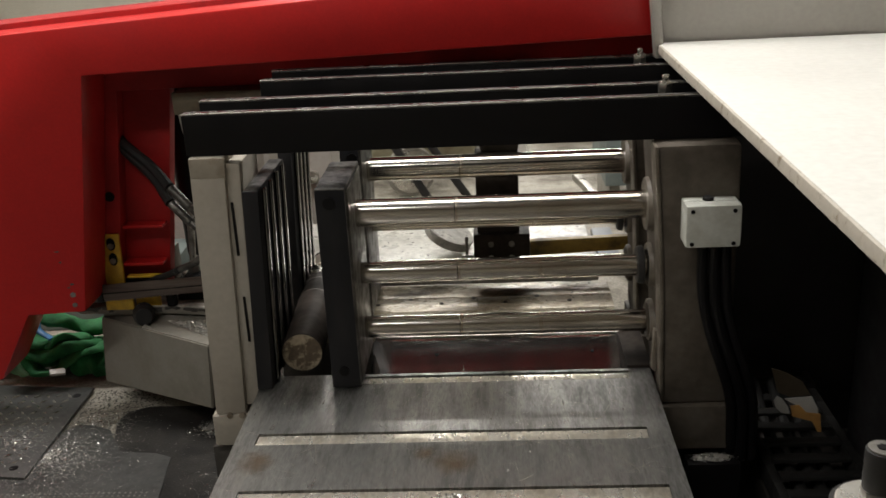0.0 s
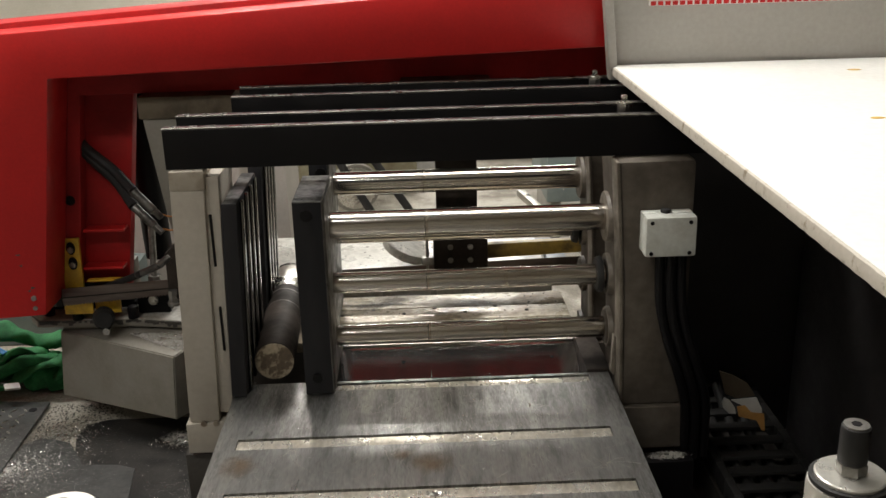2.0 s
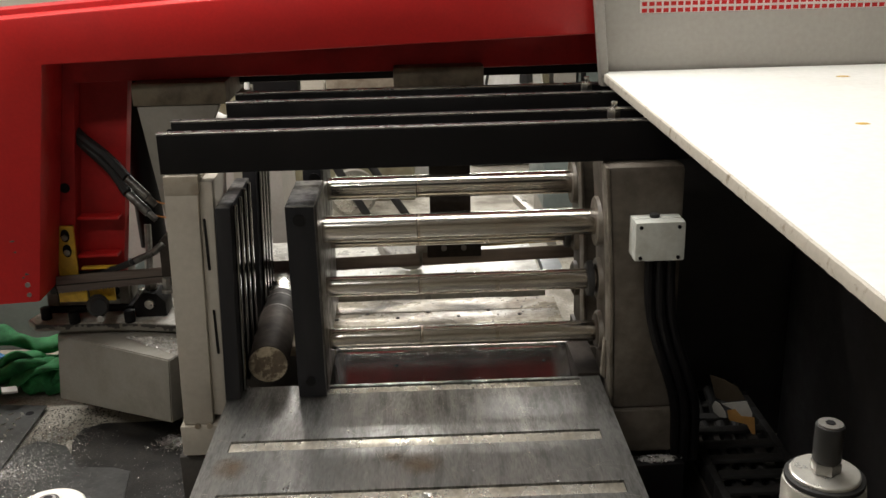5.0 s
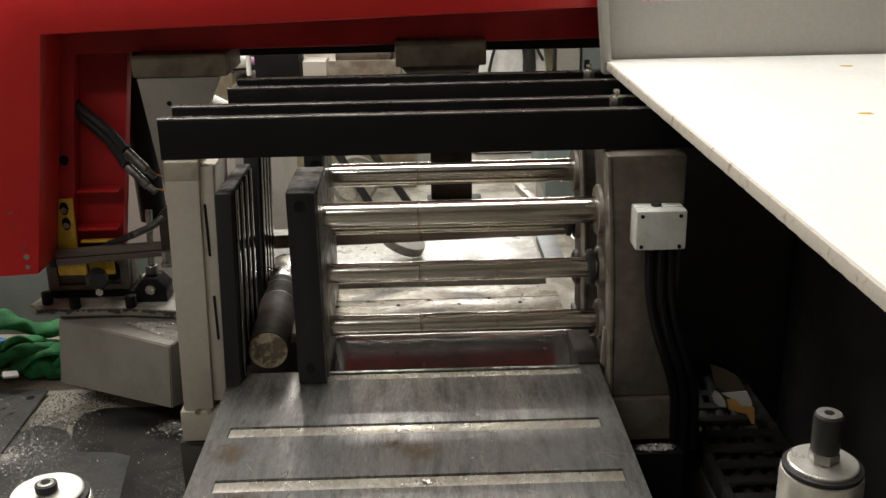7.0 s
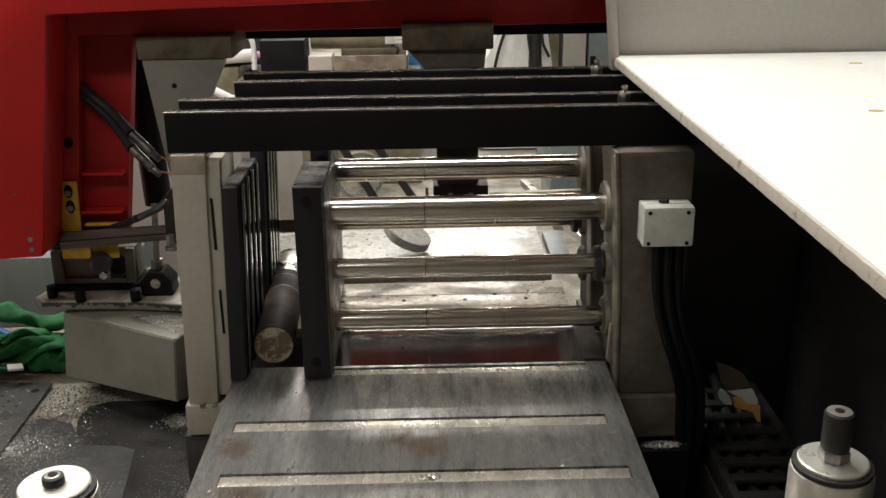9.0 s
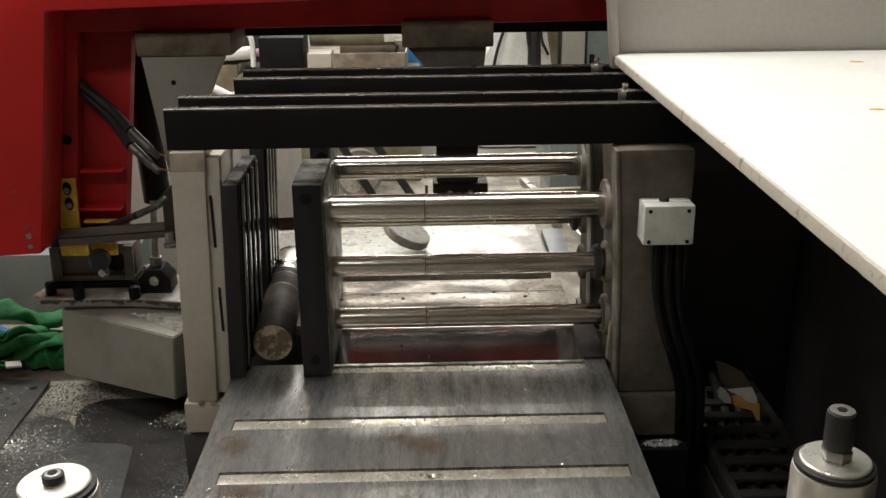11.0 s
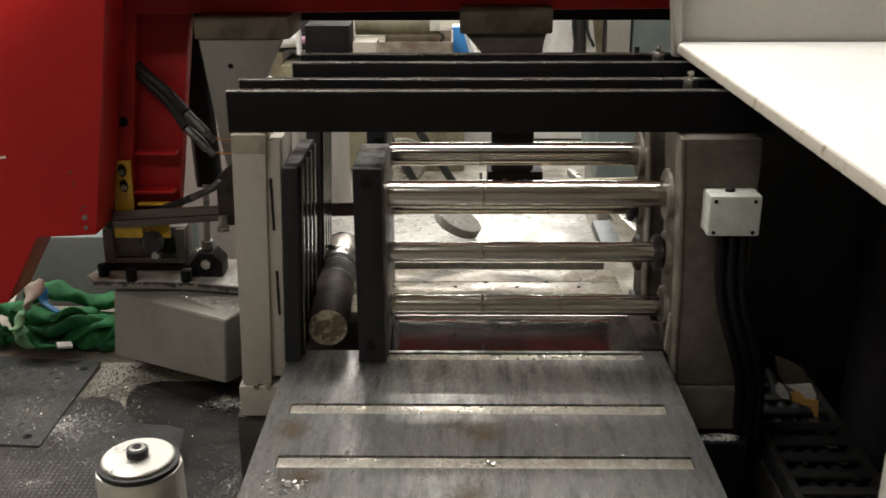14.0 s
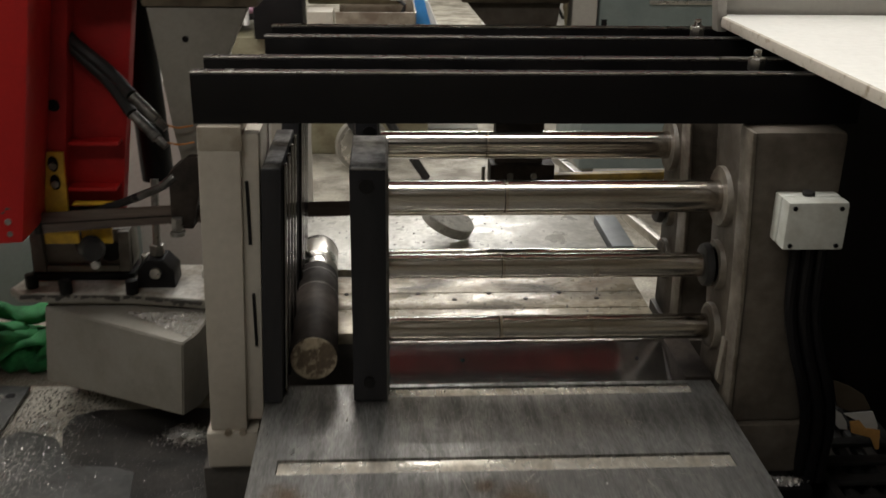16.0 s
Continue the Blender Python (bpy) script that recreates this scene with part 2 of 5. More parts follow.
def prism(bm, outline, y0, y1, bevel=0.0, axis="y"):
    """An outline in the x-z plane (axis y) or the x-y plane (axis z), pulled from y0 to y1."""
    def at(a, b, d):
        return (a, d, b) if axis == "y" else (a, b, d)
    lo = [bm.verts.new(at(a, b, y0)) for a, b in outline]
    hi = [bm.verts.new(at(a, b, y1)) for a, b in outline]
    k = len(outline)
    faces = [bm.faces.new(lo), bm.faces.new(hi[::-1])]
    for i in range(k):
        faces.append(bm.faces.new((lo[i], hi[i], hi[(i + 1) % k], lo[(i + 1) % k])))
    bmesh.ops.recalc_face_normals(bm, faces=faces)
    if bevel:
        bmesh.ops.bevel(bm, geom=list({e for f in faces for e in f.edges}), offset=bevel, segments=2, affect="EDGES", profile=0.6)
    return bm


def rod(bm, a, b, r, r2=None, seg=28, bevel=0.0):
    """A cylinder or cone from a to b."""
    a, b = Vector(a), Vector(b)
    d = b - a
    m = Matrix.Translation((a + b) / 2) @ d.to_track_quat("Z", "Y").to_matrix().to_4x4()
    g = bmesh.ops.create_cone(bm, cap_ends=True, segments=seg, radius1=r, radius2=r if r2 is None else r2, depth=d.length, matrix=m)
    if bevel:
        rims = [e for e in {e for v in g["verts"] for e in v.link_edges} if any(len(f.verts) > 4 for f in e.link_faces)]
        bmesh.ops.bevel(bm, geom=rims, offset=bevel, segments=2, affect="EDGES", profile=0.5)
    return bm


def lathe(bm, profile, m, seg=36):
    """A profile of (radius, height) turned round z, closed at both ends."""
    rings = []
    for r, h in profile:
        rings.append([bm.verts.new(m @ Vector((r * math.cos(2 * math.pi * i / seg), r * math.sin(2 * math.pi * i / seg), h))) for i in range(seg)])
    for p, q in zip(rings, rings[1:]):
        for i in range(seg):
            bm.faces.new((p[i], p[(i + 1) % seg], q[(i + 1) % seg], q[i]))
    bm.faces.new(rings[0][::-1])
    bm.faces.new(rings[-1])
    return bm


def smooth_line(pts, steps=6):
    """A Catmull-Rom line through the points."""
    pts = [Vector(p) for p in pts]
    full = [2 * pts[0] - pts[1]] + pts + [2 * pts[-1] - pts[-2]]
    out = []
    for i in range(1, len(full) - 2):
        a, b, c, d = full[i - 1:i + 3]
        for s in range(steps):
            t = s / steps
            out.append(0.5 * ((2 * b) + (c - a) * t + (2 * a - 5 * b + 4 * c - d) * t * t + (3 * b - a - 3 * c + d) * t ** 3))
    return out + [pts[-1]]


def hose(bm, pts, r, seg=10, flat=1.0, steps=6, lump=0.0):
    """A tube swept along a smooth line; flat squeezes it to a strap, lump makes it uneven."""
    line = smooth_line(pts, steps)
    up, rings = Vector((0.1, 0.2, 1)).normalized(), []
    for i, p in enumerate(line):
        d = (line[min(i + 1, len(line) - 1)] - line[max(i - 1, 0)]).normalized()
        side = d.cross(up)
        side = side.normalized() if side.length > 1e-4 else Vector((1, 0, 0))
        top = side.cross(d)
        k = 1 + lump * noise.noise(p * 30)
        rings.append([bm.verts.new(p + k * r * (math.cos(2 * math.pi * j / seg) * side + flat * math.sin(2 * math.pi * j / seg) * top)) for j in range(seg)])
    for a, b in zip(rings, rings[1:]):
        for j in range(seg):
            bm.faces.new((a[j], a[(j + 1) % seg], b[(j + 1) % seg], b[j]))
    bm.faces.new(rings[0][::-1])
    bm.faces.new(rings[-1])
    bmesh.ops.recalc_face_normals(bm, faces=bm.faces[:])
    return bm


def link(name, bm, material, smooth=35):
    me = bpy.data.meshes.new(name)
    bm.normal_update()
    bm.to_mesh(me)
    bm.free()
    for p in me.polygons:
        p.use_smooth = True
    me.set_sharp_from_angle(angle=radians(smooth))
    me.materials.append(material)
    return new(name, me)


def part(name, bm, material, parent, label="", smooth=35):
    ob = link(name, bm, material, smooth)
    ob.parent = parent
    if label:
        ob["label"] = label
    return ob


def thing(name, label, category, at=(0, 0, 0), group=""):
    ob = new(name)
    ob.empty_display_size = 0.05
    ob.location = at
    return tagged(ob, label, category, group)


def solid(name, bm, material, label, category, kind="", group="", smooth=35):
    return tagged(link(name, bm, material, smooth), label, category, group, kind)


def B():
    return bmesh.new()


T = 0.34        # top of the saw table
Y1, Y2 = 2.685, 3.005   # front faces of the two vises

# ---------------------------------------------------------------- hall
bm = B()
box(bm, -5, 5.5, -3.5, 10.5, -0.2, 0.0)
solid("floor", bm, CONCRETE, "stained oily concrete workshop floor", "floor", "structure")
# South wall and ceiling stay unseen; their grey sets what the steel reflects.
for nm, c in (("wall_north", (-5.2, 5.7, 10.5, 10.7)), ("wall_south", (-5.2, 5.7, -3.7, -3.5)), ("wall_west", (-5.2, -5.0, -3.5, 10.5)), ("wall_east", (5.5, 5.7, -3.5, 10.5))):
    bm = B()
    box(bm, *c, -0.2, 3.6)
    if nm == "wall_south":
        solid(nm, bm, ROOF, "plain grey workshop wall, out of view", "wall", "structure")
    else:
        solid(nm, bm, PALEWALL, "plain cream painted workshop wall", "wall", "structure")
bm = B()
box(bm, -5.2, 5.7, -3.7, 10.7, 3.6, 3.8)
solid("ceiling", bm, ROOF, "plain grey workshop ceiling, out of view", "ceiling", "structure")
for x, y, z, length, width, watts, turn, tilt in LAMPS:
    lamp = thing("unseen_light", "long white fluorescent fitting, unseen and added for light", "ceiling light", (x, y, z), "ceiling lights")
    bm = B()
    box(bm, -length / 2, length / 2, -0.16, 0.16, 0.06, 0.35, 0.01)
    part("housing", bm, HOOD, lamp)
    for s in (-length / 3, length / 3):
        # Only the low lamp added for glare hangs on rods.
        if z < 3:
            bm = B()
            rod(bm, (s, 0, 0.351), (s, 0, 3.6 - z), 0.012, seg=10)
            part("hanger", bm, STEEL, lamp)
    for s in (-0.07, 0.07):
        bm = B()
        rod(bm, (-length / 2 + 0.05, s, 0.035), (length / 2 - 0.05, s, 0.035), 0.016, seg=12)
        part("tube", bm, TUBE, lamp)

# ---------------------------------------------------------------- saw table
table = thing("saw_table", "scratched steel saw table with inset polished strips", "machine table", (0.04, 2.4, T))
TM = Matrix.Translation((-0.04, -2.4, -T))


def tbox(x0, x1, y0, y1, z0, z1, bevel=0.0):
    return box(B(), x0, x1, y0, y1, z0, z1, bevel, TM)


XL, XR, YF, YB = -0.345, 0.432, 1.93, 2.742
SLOTS = [(-0.308, 0.392, 1.995, 2.033), (-0.302, 0.398, 2.153, 2.190), (-0.300, 0.400, 2.298, 2.336), (-0.306, 0.391, 2.478, 2.516), (-0.14, 0.388, 2.700, 2.732)]
edges = [YF] + [v for s in SLOTS for v in (s[2], s[3])] + [YB]
for i in range(0, len(edges), 2):
    part("table_plate", tbox(XL, XR, edges[i], edges[i + 1], T - 0.03, T), TABLE, table)
for x0, x1, y0, y1 in SLOTS:
    part("slot_end", tbox(XL, x0 - 0.001, y0, y1, T - 0.03, T), TABLE, table)
    part("slot_end", tbox(x1 + 0.001, XR, y0, y1, T - 0.03, T), TABLE, table)
for x0, x1, y0, y1 in SLOTS:
    part("inset_strip", tbox(x0, x1, y0, y1 - 0.0055, T - 0.026, T - 0.0015, 0.001), POLISHED, table, "bright worn steel strip")
    part("slot_floor", tbox(XL + 0.03, XR - 0.03, y0 - 0.004, y1 + 0.004, T - 0.045, T - 0.031), PIT, table)
part("apron", tbox(XL + 0.02, XR - 0.02, YF + 0.02, YB - 0.02, T - 0.12, T - 0.046, 0.003), GREYPAINT, table, "grey painted apron")
part("pedestal", tbox(-0.22, 0.28, 2.05, 2.69, 0.0, T - 0.1205, 0.004), PIT, table, "oily black pedestal")
for i in range(5):
    bm = B()
    rod(bm, (XL + 0.018 - 0.04, 1.98 + i * 0.16 - 2.4, -0.001), (XL + 0.018 - 0.04, 1.98 + i * 0.16 - 2.4, 0.0002), 0.0065, seg=16)
    part("plug_screw", bm, TABLE, table)
for i in range(5):
    bm = B()
    rod(bm, (XR - 0.018 - 0.04, 1.98 + i * 0.16 - 2.4, -0.001), (XR - 0.018 - 0.04, 1.98 + i * 0.16 - 2.4, 0.0002), 0.0065, seg=16)
    part("plug_screw", bm, TABLE, table)


bm = B()
prof = [(2.735, 0.2800), (2.900, 0.3365), (2.906, 0.3380), (2.928, 0.338), (2.928, 0.330), (2.740, 0.266)]
va = [bm.verts.new((-0.1375, y, z)) for y, z in prof]
vb = [bm.verts.new((0.386, y, z)) for y, z in prof]
bm.faces.new(va)
bm.faces.new(vb[::-1])
for i in range(6):
    bm.faces.new((va[i], vb[i], vb[(i + 1) % 6], va[(i + 1) % 6]))
bmesh.ops.recalc_face_normals(bm, faces=bm.faces[:])
bm.transform(TM)
part("chip_slide", bm, ROLLER, table, "smooth sloping steel slide", 2)
for x in (0.0, 0.33):
    bm = B()
    rod(bm, (x - 0.04, 2.86 - 2.4, 0.3210 - T), (x - 0.04, 2.8595 - 2.4, 0.3238 - T), 0.004, seg=12)
    part("slide_screw", bm, BLACK, table)


# Added block: keeps the gap right of the slide black, hides the foot.
part("gap_filler", tbox(0.388, 0.4365, 2.746, 2.935, 0.215, 0.345, 0.002), STOCK, table, "added black block that fills the dark gap beside the slide")


def film_material():
    """A thin brown film that fades out unevenly towards its rim."""
    m = bpy.data.materials.new("brown_film")
    m.use_nodes = True
    n, l = m.node_tree.nodes, m.node_tree.links
    p = n["Principled BSDF"]
    p.inputs["Base Color"].default_value = (0.075, 0.043, 0.017, 1)
    p.inputs["Roughness"].default_value = 0.5
    co = n.new("ShaderNodeTexCoord")
    ln = n.new("ShaderNodeVectorMath")
    ln.operation = "LENGTH"
    l.new(co.outputs["Object"], ln.inputs[0])
    ns = n.new("ShaderNodeTexNoise")
    ns.inputs["Scale"].default_value, ns.inputs["Detail"].default_value, ns.inputs["Roughness"].default_value = 2.2, 8, 0.7
    l.new(co.outputs["Object"], ns.inputs["Vector"])
    s1 = n.new("ShaderNodeMath")
    s1.operation = "SUBTRACT"
    l.new(ns.outputs[0], s1.inputs[0])
    sc = n.new("ShaderNodeMath")
    sc.operation = "MULTIPLY"
    sc.inputs[1].default_value = 0.55
    l.new(ln.outputs["Value"], sc.inputs[0])
    l.new(sc.outputs[0], s1.inputs[1])
    mr = n.new("ShaderNodeMapRange")
    mr.inputs[1].default_value, mr.inputs[2].default_value, mr.inputs[3].default_value, mr.inputs[4].default_value = 0.08, 0.45, 0.0, 0.6
    l.new(s1.outputs[0], mr.inputs[0])
    l.new(mr.outputs[0], p.inputs["Alpha"])
    return m


FILM = film_material()


def stain(name, x, y, rx, ry, turn, label, z=T + 0.0009):
    """A thin uneven film on the table."""
    bm = B()
    bmesh.ops.create_circle(bm, cap_ends=True, segments=28, radius=1.0)
    ob = solid(name, bm, FILM, label, "stain")
    ob.location, ob.scale, ob.rotation_euler = (x, y, z), (rx, ry, 1), (0, 0, radians(turn))
    return ob


# ---------------------------------------------------------------- vises


def vise(y, left, front):
    v = thing("vise", "beige hydraulic bar vise with polished guide rods", "vise", (0, y, T), "bar vises")
    k = Matrix.Translation((0, -y, -T))

    def add(name, bm, material, label="", under=None):
        bm.transform(k)
        return part(name, bm, material, under or v, label)
    # left post
    bm = B()
    dx = 0.0 if front else 0.075
    lo = [(-0.440, 0.284), (-0.377, 0.284), (-0.357, 0.8145), (-0.424, 0.8145)] if front else [(-0.440, 0.284), (-0.410, 0.284), (-0.386, 0.8145), (-0.424, 0.8145)]
    prism(bm, [(a + dx - (0.0015 if front and a > -0.4 else 0.0), b) for a, b in lo], y + 0.006, y + 0.165, 0.005)
    post = add("post", bm, BEIGE, "beige painted post")
    bm = B()
    box(bm, -0.447 + dx, -0.36 + dx, y, y + 0.17, 0.215, 0.2835, 0.004)
    add("post_foot", bm, BEIGE)
    if front:
        bm = B()
        prism(bm, [(-0.3785, 0.300), (-0.351, 0.300), (-0.3325, 0.800), (-0.3600, 0.800)], y + 0.016, y + 0.16, 0.003)
        backing = add("backing_plate", bm, BEIGE, "beige plate behind the jaw")
        for z0, z1 in ((0.62, 0.726), (0.44, 0.535)):
            bm = B()
            box(bm, -0.3575, -0.3525, y + 0.013, y + 0.018, z0, z1, 0.001)
            add("slot_seam", bm, BLACK, "", backing)
        bm = B()
        box(bm, -0.4236, -0.3575, y + 0.0045, y + 0.16, 0.776, 0.8140, 0.003)
        add("post_cap", bm, BEIGE_DIRTY)
        for x in (-0.41, -0.385):
            bm = B()
            rod(bm, (x, y - 0.0015, 0.2835), (x, y + 0.004, 0.2835), 0.006, seg=10)
            add("weld", bm, BEIGE_DIRTY, "", post)
    # fixed jaw: leans a little with the post
    bm = B()
    prism(bm, [(-0.347, 0.3415), (-0.3165, 0.3415), (-0.3005, 0.749), (-0.330, 0.749)], y, y + 0.235 if front else y + 0.19, 0.002)
    fixed = add("fixed_jaw", bm, JAW, "dark steel jaw plate")
    for i in range(4):
        bm = B()
        yy = y + 0.030 + i * (0.056 if front else 0.043)
        prism(bm, [(-0.3160, 0.345), (-0.3095, 0.345), (-0.2945, 0.745), (-0.3000, 0.745)], yy, yy + 0.019, 0.002)
        add("jaw_ridge", bm, MIRROR, "polished upright jaw rib", fixed)
    # moving jaw
    bm = B()
    xr = -0.1385 if front else -0.154
    box(bm, -0.1965, xr, y, y + 0.195, 0.3415, 0.749, 0.003)
    moving = add("moving_jaw", bm, JAW, "dark steel jaw plate")
    yb = y + 0.195
    # On the jaw these edge lines are bare wear.
    for p, q in (((-0.195, y + 0.0012, 0.7482), (xr - 0.0015, y + 0.0012, 0.7482)), ((xr - 0.0012, y + 0.002, 0.7482), (xr - 0.0012, yb - 0.002, 0.7482)), ((xr - 0.0012, y + 0.0012, 0.345), (xr - 0.0012, y + 0.0012, 0.747))):
        bm = B()
        rod(bm, p, q, 0.0015, seg=8)
        add("wear_and_glint_edge", bm, FITTING, "bright edge line, wear and glint", moving)
    bm = B()
    rod(bm, (-0.170, y - 0.003, 0.722), (-0.170, y + 0.002, 0.722), 0.012, seg=20)
    add("jaw_screw", bm, BLACK, "", moving)
    bm = B()
    rod(bm, (-0.170, y - 0.003, 0.378), (-0.170, y + 0.002, 0.378), 0.010, seg=20)
    add("jaw_screw", bm, BLACK, "", moving)
    bm = B()
    box(bm, xr + 0.0001, xr + 0.0023, y + 0.006, yb - 0.006, 0.350, 0.742, 0.0008)
    add("jaw_side_plate", bm, FITTING, "bare steel side of the jaw", moving)
    bm = B()
    box(bm, -0.1945, xr - 0.002, y + 0.003, yb - 0.003, 0.7485, 0.7502, 0.0006)
    add("jaw_top", bm, WORN_TOP, "scuffed bare top of the jaw", moving)
    bm = B()
    box(bm, -0.3285, -0.302, y + 0.003, (y + 0.232) if front else (y + 0.187), 0.7485, 0.7502, 0.0006)
    add("jaw_top", bm, WORN_TOP, "scuffed bare top of the jaw", fixed)
    # rods with their collars
    for z, r in ((0.668, 0.0275), (0.5425, 0.0215), (0.4235, 0.0225)):
        yc = y + 0.105
        bm = B()
        rod(bm, (xr + 0.0024, yc, z), (0.449, yc, z), r, seg=64)
        gr = add("guide_rod", bm, CHROME, "polished steel rod")
        for x, w, mtl in ((0.056, 0.0014, STOCK), (0.0575, 0.005, TAN), (0.215, 0.009, TAN)):
            bm = B()
            rod(bm, (x, yc, z), (x + w, yc, z), r + 0.0002, seg=40)
            add("wear_ring", bm, mtl, "", gr)
        bm = B()
        rod(bm, (0.428, yc, z), (0.446, yc, z), r + 0.012, r + 0.022, seg=32, bevel=0.003)
        add("collar", bm, CASTING if z != 0.5425 else RUBBER)
    flange_column_parts(v, k, y)
    # tie bars across the top
    for yy in (0.02, 0.139):
        bm = B()
        box(bm, left, 0.60, y + yy, y + yy + 0.022, 0.815, 0.8895, 0.0008)
        tb = add("tie_bar", bm, BLACK, "black flat bar")
        # Lighter top layer paints the sheen of overhead light on the bar.
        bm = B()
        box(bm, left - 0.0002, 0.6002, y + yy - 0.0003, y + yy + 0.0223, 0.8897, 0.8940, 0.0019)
        add("bar_top_sheen", bm, BLACK_LIT_TOP, "", tb)
        # Bright thin line paints the lamp's glint along the front edge.
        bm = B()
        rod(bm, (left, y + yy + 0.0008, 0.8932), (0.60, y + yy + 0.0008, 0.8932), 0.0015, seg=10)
        add("wear_and_glint_edge", bm, STEEL, "bright edge line, wear and glint", tb)
        for x in (0.018, 0.058, 0.093):
            bm = B()
            rod(bm, (left + x, y + yy + 0.011, 0.888), (left + x, y + yy + 0.011, 0.8952), 0.0072, seg=18)
            add("socket_screw", bm, DULLSTEEL, "", tb)
            bm = B()
            rod(bm, (left + x, y + yy + 0.011, 0.894), (left + x, y + yy + 0.011, 0.8957), 0.004, seg=6)
            add("screw_socket", bm, BLACK, "", tb)
    for x in (0.452,):
        bm = B()
        yb = y + 0.09
        rod(bm, (x, yb, 0.80), (x, yb, 0.884), 0.009, seg=20)
        rod(bm, (x, yb, 0.884), (x, yb, 0.906), 0.0135, seg=6, bevel=0.002)
        rod(bm, (x, yb, 0.906), (x, yb, 0.918), 0.0065, seg=16, bevel=0.002)
        add("stud_nut", bm, STEEL, "steel nut on a stud")
    return v


def flange_column_parts(v, k, y):
    bm = B()
    prism(bm, [(0.444, 0.30), (0.443, 0.42), (0.438, 0.54), (0.433, 0.66), (0.427, 0.75), (0.422, 0.813), (0.572, 0.813), (0.572, 0.30)], y - 0.02, y + 0.165, 0.012)
    bm.transform(k)
    part("column", bm, CASTING, v, "cast grey-beige column")
    bm = B()
    box(bm, 0.438, 0.588, y - 0.03, y + 0.175, 0.205, 0.2995, 0.004)
    bm.transform(k)
    part("column_foot", bm, CASTING, v)
    yc = y + 0.105
    for z, r, x in ((0.668, 0.052, 0.424), (0.5425, 0.044, 0.430), (0.4235, 0.043, 0.434)):
        bm = B()
        lathe(bm, [(r * 0.96, -0.002), (r, 0.001), (r * 1.01, 0.030)], Matrix.Translation((x, yc, z)) @ Euler((0, radians(90), 0)).to_matrix().to_4x4(), 40)
        bm.transform(k)
        part("rod_boss", bm, COLUMN_WORN_LIT, v, "worn beige boss round the rod")
    bm = B()
    rod(bm, (0.408, yc, 0.5425), (0.421, yc, 0.5425), 0.036, 0.039, seg=36, bevel=0.003)
    bm.transform(k)
    part("seal", bm, RUBBER, v, "black rod seal")
    # Paler strip paints the light caught by the column's front-left chamfer.
    bm = B()
    prism(bm, [(0.4395, 0.302), (0.447, 0.302), (0.441, 0.56), (0.430, 0.74), (0.425, 0.812), (0.418, 0.812), (0.428, 0.66), (0.434, 0.54)], y - 0.0225, y + 0.03, 0.003)
    bm.transform(k)
    part("lit_flange_edge", bm, COLUMN_WORN_LIT, v, "paler beige strip painting the lit edge of the casting")
    if y > Y1:
        return
    bm = B()
    prism(bm, [(0.427, 0.362), (0.437, 0.352), (0.438, 0.44), (0.432, 0.442)], y + 0.012, y + 0.030, 0.002)
    bm.transform(k)
    part("lug", bm, COLUMN_WORN_LIT, v)


vise(Y1, -0.430, True)
vise(Y2, -0.356, False)
bm = B()
prism(bm, [(-0.46, 2.70), (0.495, 2.70), (0.495, 2.80), (0.60, 2.80), (0.60, 3.20), (-0.46, 3.20)], 0.0, 0.2045, 0.004, axis="z")
solid("plinth", bm, PIT, "oily black steel base under the vises", "machine base")

# junction box on the right-hand column
jb = thing("junction_box", "off-white plastic junction box on the column", "junction box", (0.514, Y1 - 0.021, 0.680))
bm = B()
box(bm, -0.0475, 0.0475, -0.026, 0.0, -0.0385, 0.0385, 0.004)
part("box_body", bm, BOXPLASTIC, jb)
bm = B()
box(bm, -0.048, 0.048, -0.058, -0.0265, -0.039, 0.039, 0.006)
lid = part("lid", bm, BOXPLASTIC, jb)
for sx in (-0.037, 0.035):
    for sz in (-0.031, 0.029):
        bm = B()
        rod(bm, (sx, -0.0595, sz), (sx, -0.057, sz), 0.0038, seg=14)
        part("lid_screw", bm, BLACK, lid)
bm = B()
rod(bm, (-0.004, -0.022, 0.038), (-0.004, -0.022, 0.0455), 0.010, seg=8, bevel=0.002)
part("gland", bm, RUBBER, jb)
for i, (x, d) in enumerate(((-0.010, 0.0), (0.010, -0.004), (0.031, 0.0))):
    bm = B()
    rod(bm, (x, -0.022, -0.0385), (x, -0.022, -0.048), 0.0115, seg=8, bevel=0.002)
    part("cable_gland", bm, RUBBER, jb)
    bm = B()
    hose(bm, [(x, -0.022 + d, -0.046), (x + 0.001, -0.024 + d, -0.10), (x + 0.006, -0.026 + d, -0.16), (x + 0.022, -0.028 + d, -0.225), (x + 0.044, -0.03 + d, -0.29), (x + 0.066, -0.02 + d, -0.37), (x + 0.075, 0.0 + d, -0.50)], 0.0100)
    part("cable", bm, BLACK, jb)

# ---------------------------------------------------------------- round bar in the vise
stock = thing("round_bar", "dark round steel bar with a freshly sawn end", "steel bar", (-0.2675, 2.762, T))
BAR_R, BAR_WAY = 0.0425, Vector((-0.0455, 1.0, 0.0)).normalized()


def along(d):
    return Vector((0, 0, BAR_R)) + BAR_WAY * d


bm = B()
rod(bm, along(0.001), along(0.345), BAR_R, seg=56, bevel=0.002)
part("bar", bm, STOCK, stock)
bm = B()
rod(bm, along(-0.0012), along(0.0008), BAR_R - 0.0022, seg=56)
part("sawn_face", bm, SAWN, stock, "pale sawn face with rough marks")
